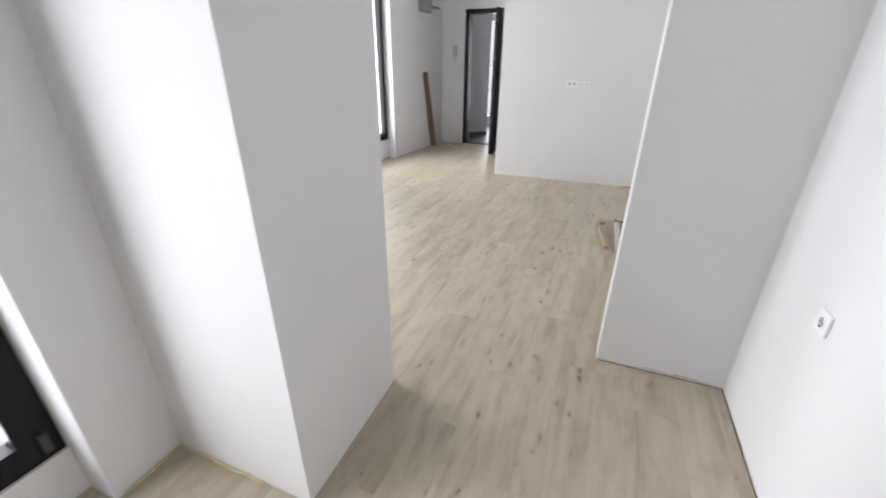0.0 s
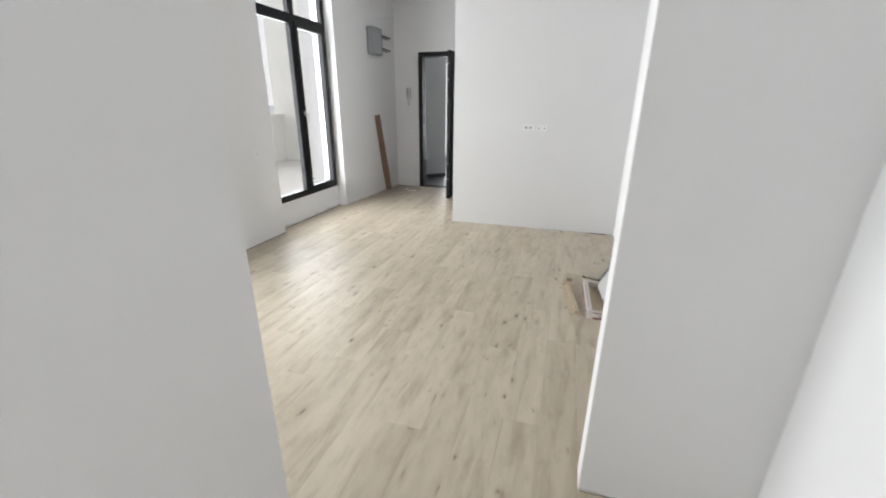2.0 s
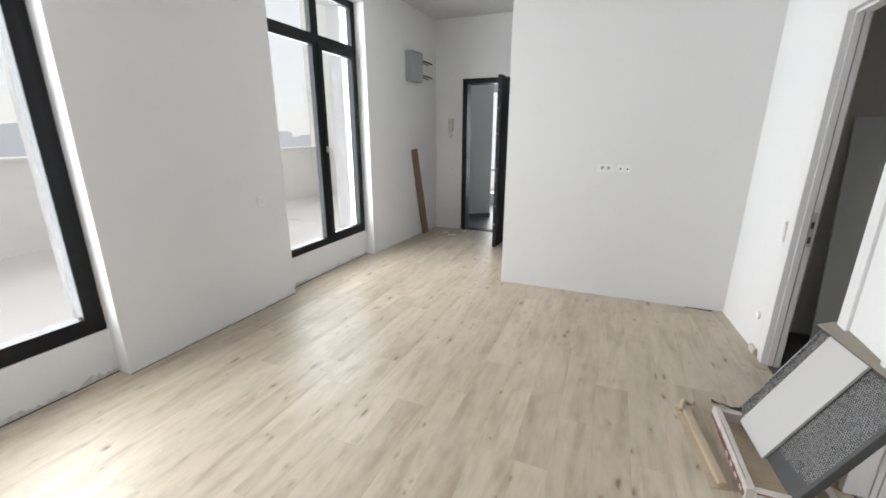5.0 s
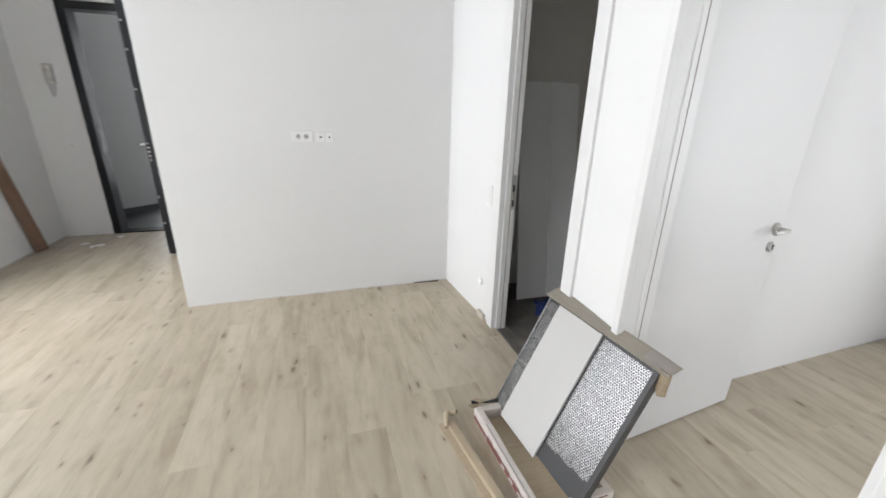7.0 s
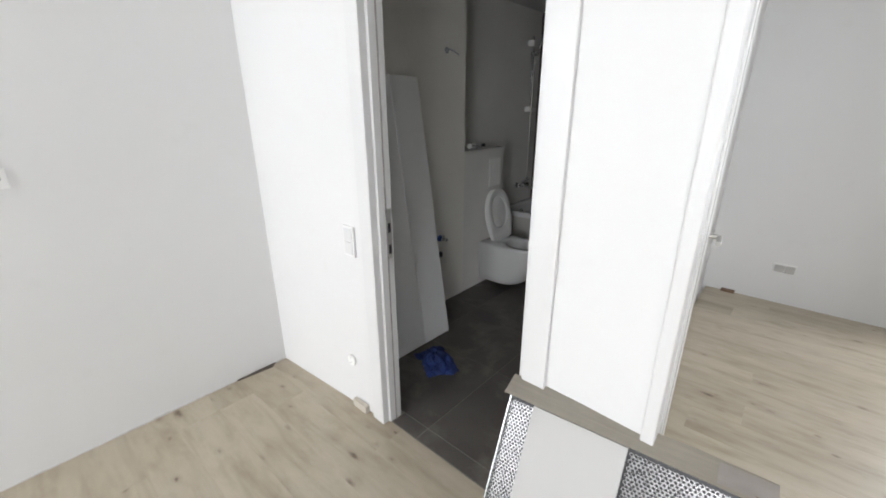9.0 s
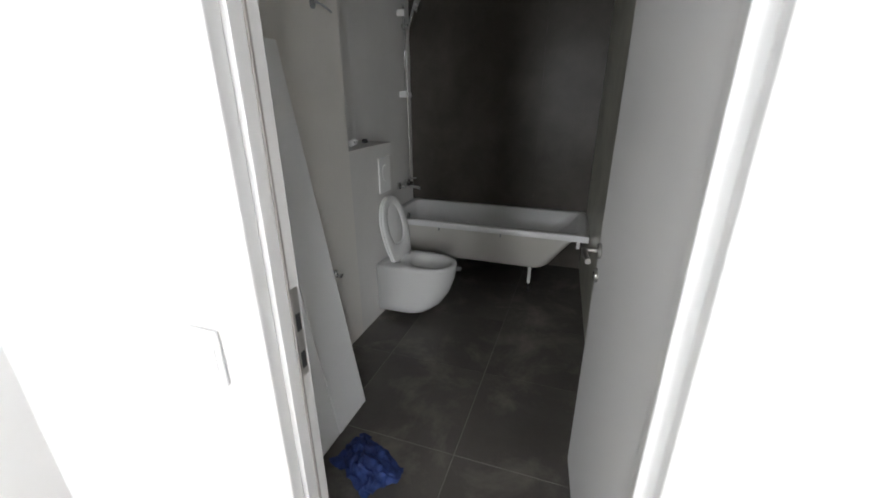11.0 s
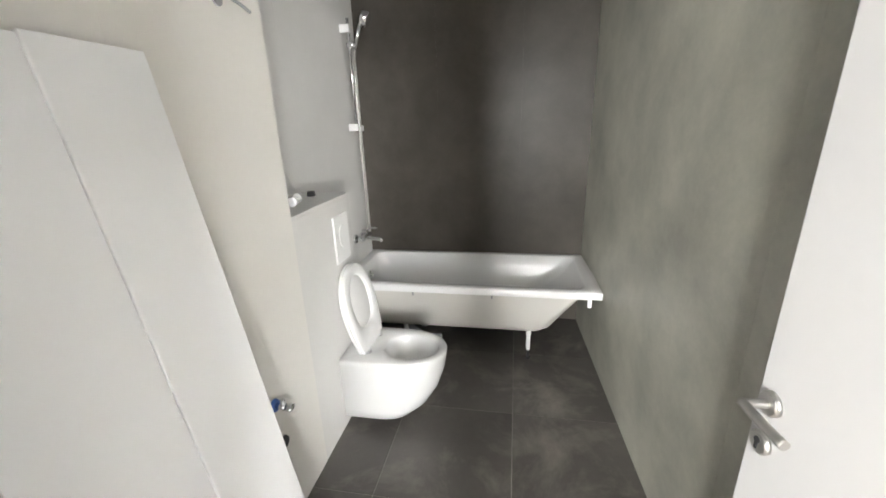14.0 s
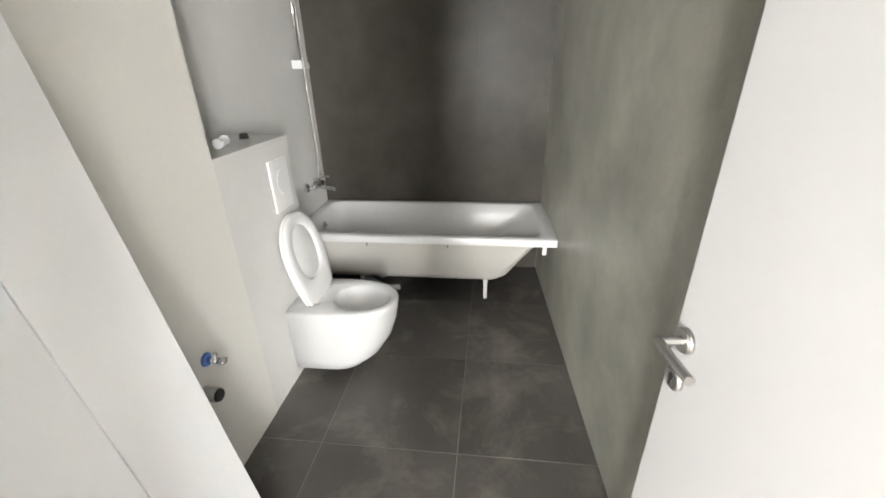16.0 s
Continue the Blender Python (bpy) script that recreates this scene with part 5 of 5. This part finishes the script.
for i in range(n):
    for j in range(n):
        grid.faces.new((vs[i, j], vs[i + 1, j], vs[i + 1, j + 1], vs[i, j + 1])).smooth = True
rag = part("cloth", grid, M_CLOTH)
rag.matrix_basis = pose(1.665, 4.73, 0.001, 0, 0, -25)
tagged(rag, "crumpled dark blue cloth on the bathroom floor", "cloth")


# ---- floors and tiles, piece by piece ----
def piece(name, cache, key, at, material, parent, build):
    if key not in cache:
        cache[key] = solid(name, build(), material)
    ob = new(name, cache[key])
    ob.parent = parent
    ob.location = at
    return ob


def chamfered(w, l, h, c=0.0012):
    b = bmesh.new()
    loft(b, [[(0, 0, 0), (w, 0, 0), (w, l, 0), (0, l, 0)], [(0, 0, h - c), (w, 0, h - c), (w, l, h - c), (0, l, h - c)],
             [(c, c, h), (w - c, c, h), (w - c, l - c, h), (c, l - c, h)]], smooth=False)
    return b


floor = structure("floor", prism(bmesh.new(), [(-1.3, -2.7), (1.25, -2.7), (1.25, 0.0), (4.25, 0.0), (4.25, 3.66), (1.127, 3.66), (1.127, 5.56), (-1.05, 5.56), (-1.05, 7.82), (-3.2, 7.82), (-3.2, 0.9), (-1.3, 0.5)], -0.095, -0.0105),
                  M_SCREED, "pale oak laminate floor", "floor")
ROOMS = [(-1.258, -1.1, -1.45, 0.015), (-3.127, -3.0, W1[0], W1[1]), (-3.127, -3.0, W2[0], W2[1]), (-3.0, -1.1, 0.988, 7.79), (-1.1, -0.404, 0.988, 5.497), (-0.404, 0.563, -2.6, 5.497), (-1.1, -0.404, -2.6, 0.283), (0.563, 1.124, -2.6, 1.579), (0.563, 1.124, 1.689, 5.497),
         (1.124, 1.187, -2.6, 1.579), (1.124, 1.19, 2.574, 3.326), (1.19, 4.16, 1.701, 3.66), (1.337, 4.16, 0.1, 1.701)]
rnd = random.Random(11)
planks = {}
PW, PLEN, G = 0.192, 1.285, 0.00015
cuts = [0.563 + PW * k for k in range(-20, 20)]
columns = []
for a0, a1 in zip(cuts, cuts[1:]):
    columns += [(a0, 1.124), (1.124, a1)] if a0 < 1.124 < a1 else [(a0, a1)]
for a0, a1 in columns:
    if a0 > 4.16:
        continue
    runs = sorted((ry0, ry1) for rx0, rx1, ry0, ry1 in ROOMS if min(a1, rx1) - max(a0, rx0) > 0.004)
    joined = []
    for lo, hi in runs:
        if joined and lo <= joined[-1][1] + 0.002:
            joined[-1][1] = max(hi, joined[-1][1])
        else:
            joined.append([lo, hi])
    y = -2.6 - rnd.choice((0.0, 0.33, 0.66, 0.2, 0.5, 0.84)) * PLEN
    while y < 7.8:
        for lo, hi in joined:
            b0, b1 = max(y, lo), min(y + PLEN, hi)
            if b1 - b0 < 0.01:
                continue
            w, l = round(a1 - a0 - 2 * G, 4), round(b1 - b0 - 2 * G, 4)
            piece("plank", planks, (w, l), (a0 + G, b0 + G, -0.010), M_OAK, floor, lambda: chamfered(w, l, 0.010, 0.0002))
        y += PLEN

bath_floor = bpy.data.objects["floor_bath"]
tiles = {}
g = 0.0015
xs = [1.128, 1.215, 1.835, 2.445, 3.05, 3.655, 4.22]
ys = [3.70, 3.768, 4.373, 4.978, 5.268]
for i in range(len(xs) - 1):
    for j in range(len(ys) - 1):
        x0, x1, y0, y1 = xs[i], xs[i + 1], ys[j], ys[j + 1]
        if i == 0:
            y0, y1 = max(y0, BD[0] + 0.024), min(y1, BD[1] - 0.024)
            if y1 - y0 < 0.02:
                continue
        w, l = round(x1 - x0 - 2 * g, 4), round(y1 - y0 - 2 * g, 4)
        piece("tile", tiles, (w, l), (x0 + g, y0 + g, -0.0085), M_FLOORTILE, bath_floor, lambda: chamfered(w, l, 0.0085, 0.001))
for x0, x1 in ((3.17, 3.655), (3.655, 4.22)):
    w, l = round(x1 - x0 - 2 * g, 4), 0.28
    piece("tile", tiles, (w, l), (x0 + g, 5.27, -0.0085), M_FLOORTILE, bath_floor, lambda: chamfered(w, l, 0.0085, 0.001))


def wall_tiles(parent, material, u_cuts, z_cuts, frame_m, joint=0.00015):
    """Tiles on a wall: frame_m maps (along, up, out) to the world."""
    for i in range(len(u_cuts) - 1):
        for j in range(len(z_cuts) - 1):
            w, h = u_cuts[i + 1] - u_cuts[i] - 2 * joint, z_cuts[j + 1] - z_cuts[j] - 2 * joint
            key = (material.name, round(w, 4), round(h, 4))
            if key not in tiles:
                tiles[key] = solid("tile", chamfered(w, h, 0.0085, 0.00015), material)
            ob = new("tile", tiles[key])
            ob.parent = parent
            ob.matrix_basis = frame_m @ Matrix.Translation((u_cuts[i] + joint, z_cuts[j] + joint, 0.0006))


def face_frame(origin, along, outward):
    along, outward = Vector(along).normalized(), Vector(outward).normalized()
    up = Vector((0, 0, 1))
    return Matrix.Translation(origin) @ Matrix(((along.x, up.x, outward.x, 0), (along.y, up.y, outward.y, 0), (along.z, up.z, outward.z, 0), (0, 0, 0, 1)))


ob_of = bpy.data.objects
zc = [0.0, B_H]
wall_tiles(ob_of["wall_bath_back"], M_BACKTILE, [0, 0.6, 1.2, 1.68], zc, face_frame((X_BACK + 0.010, 5.56, 0), (0, -1, 0), (-1, 0, 0)))
slope = Vector((1, 0.0505, 0)).normalized()
wall_tiles(ob_of["wall_partition"], M_GREYTILE, [0, 0.415, 1.015, 1.615, 2.215, 2.815, 3.0], zc, face_frame((1.21, bath_right(1.21), 0), slope, (-slope.y, slope.x, 0)))
wall_tiles(ob_of["wall_bath_left"], M_BEIGETILE, [0.018, 0.205, 0.805, 1.404], zc, face_frame((X_R2, 5.27, 0), (1, 0, 0), (0, -1, 0)))
wall_tiles(ob_of["wall_bath_left"], M_NICHETILE, [0.0, 0.58, 1.18, 1.61], zc, face_frame((2.596, 5.56, 0), (1, 0, 0), (0, -1, 0)))
wall_tiles(ob_of["ledge_wall"], M_NICHETILE, [0.0, 0.569], [0, 1.205], face_frame((2.596, 5.272, 0), (1, 0, 0), (0, -1, 0)))
wall_tiles(ob_of["ledge_wall"], M_NICHETILE, [0.0, 0.277], [0, 1.205], face_frame((3.165, 5.272, 0), (0, 1, 0), (1, 0, 0)))
top = Matrix.Translation((2.597, 5.264, 1.2055)) @ Matrix.Identity(4)
tp = new("tile", solid("tile", chamfered(0.572, 0.284, 0.015, 0.001), M_NICHETILE))
tp.parent = ob_of["ledge_wall"]
tp.matrix_basis = top
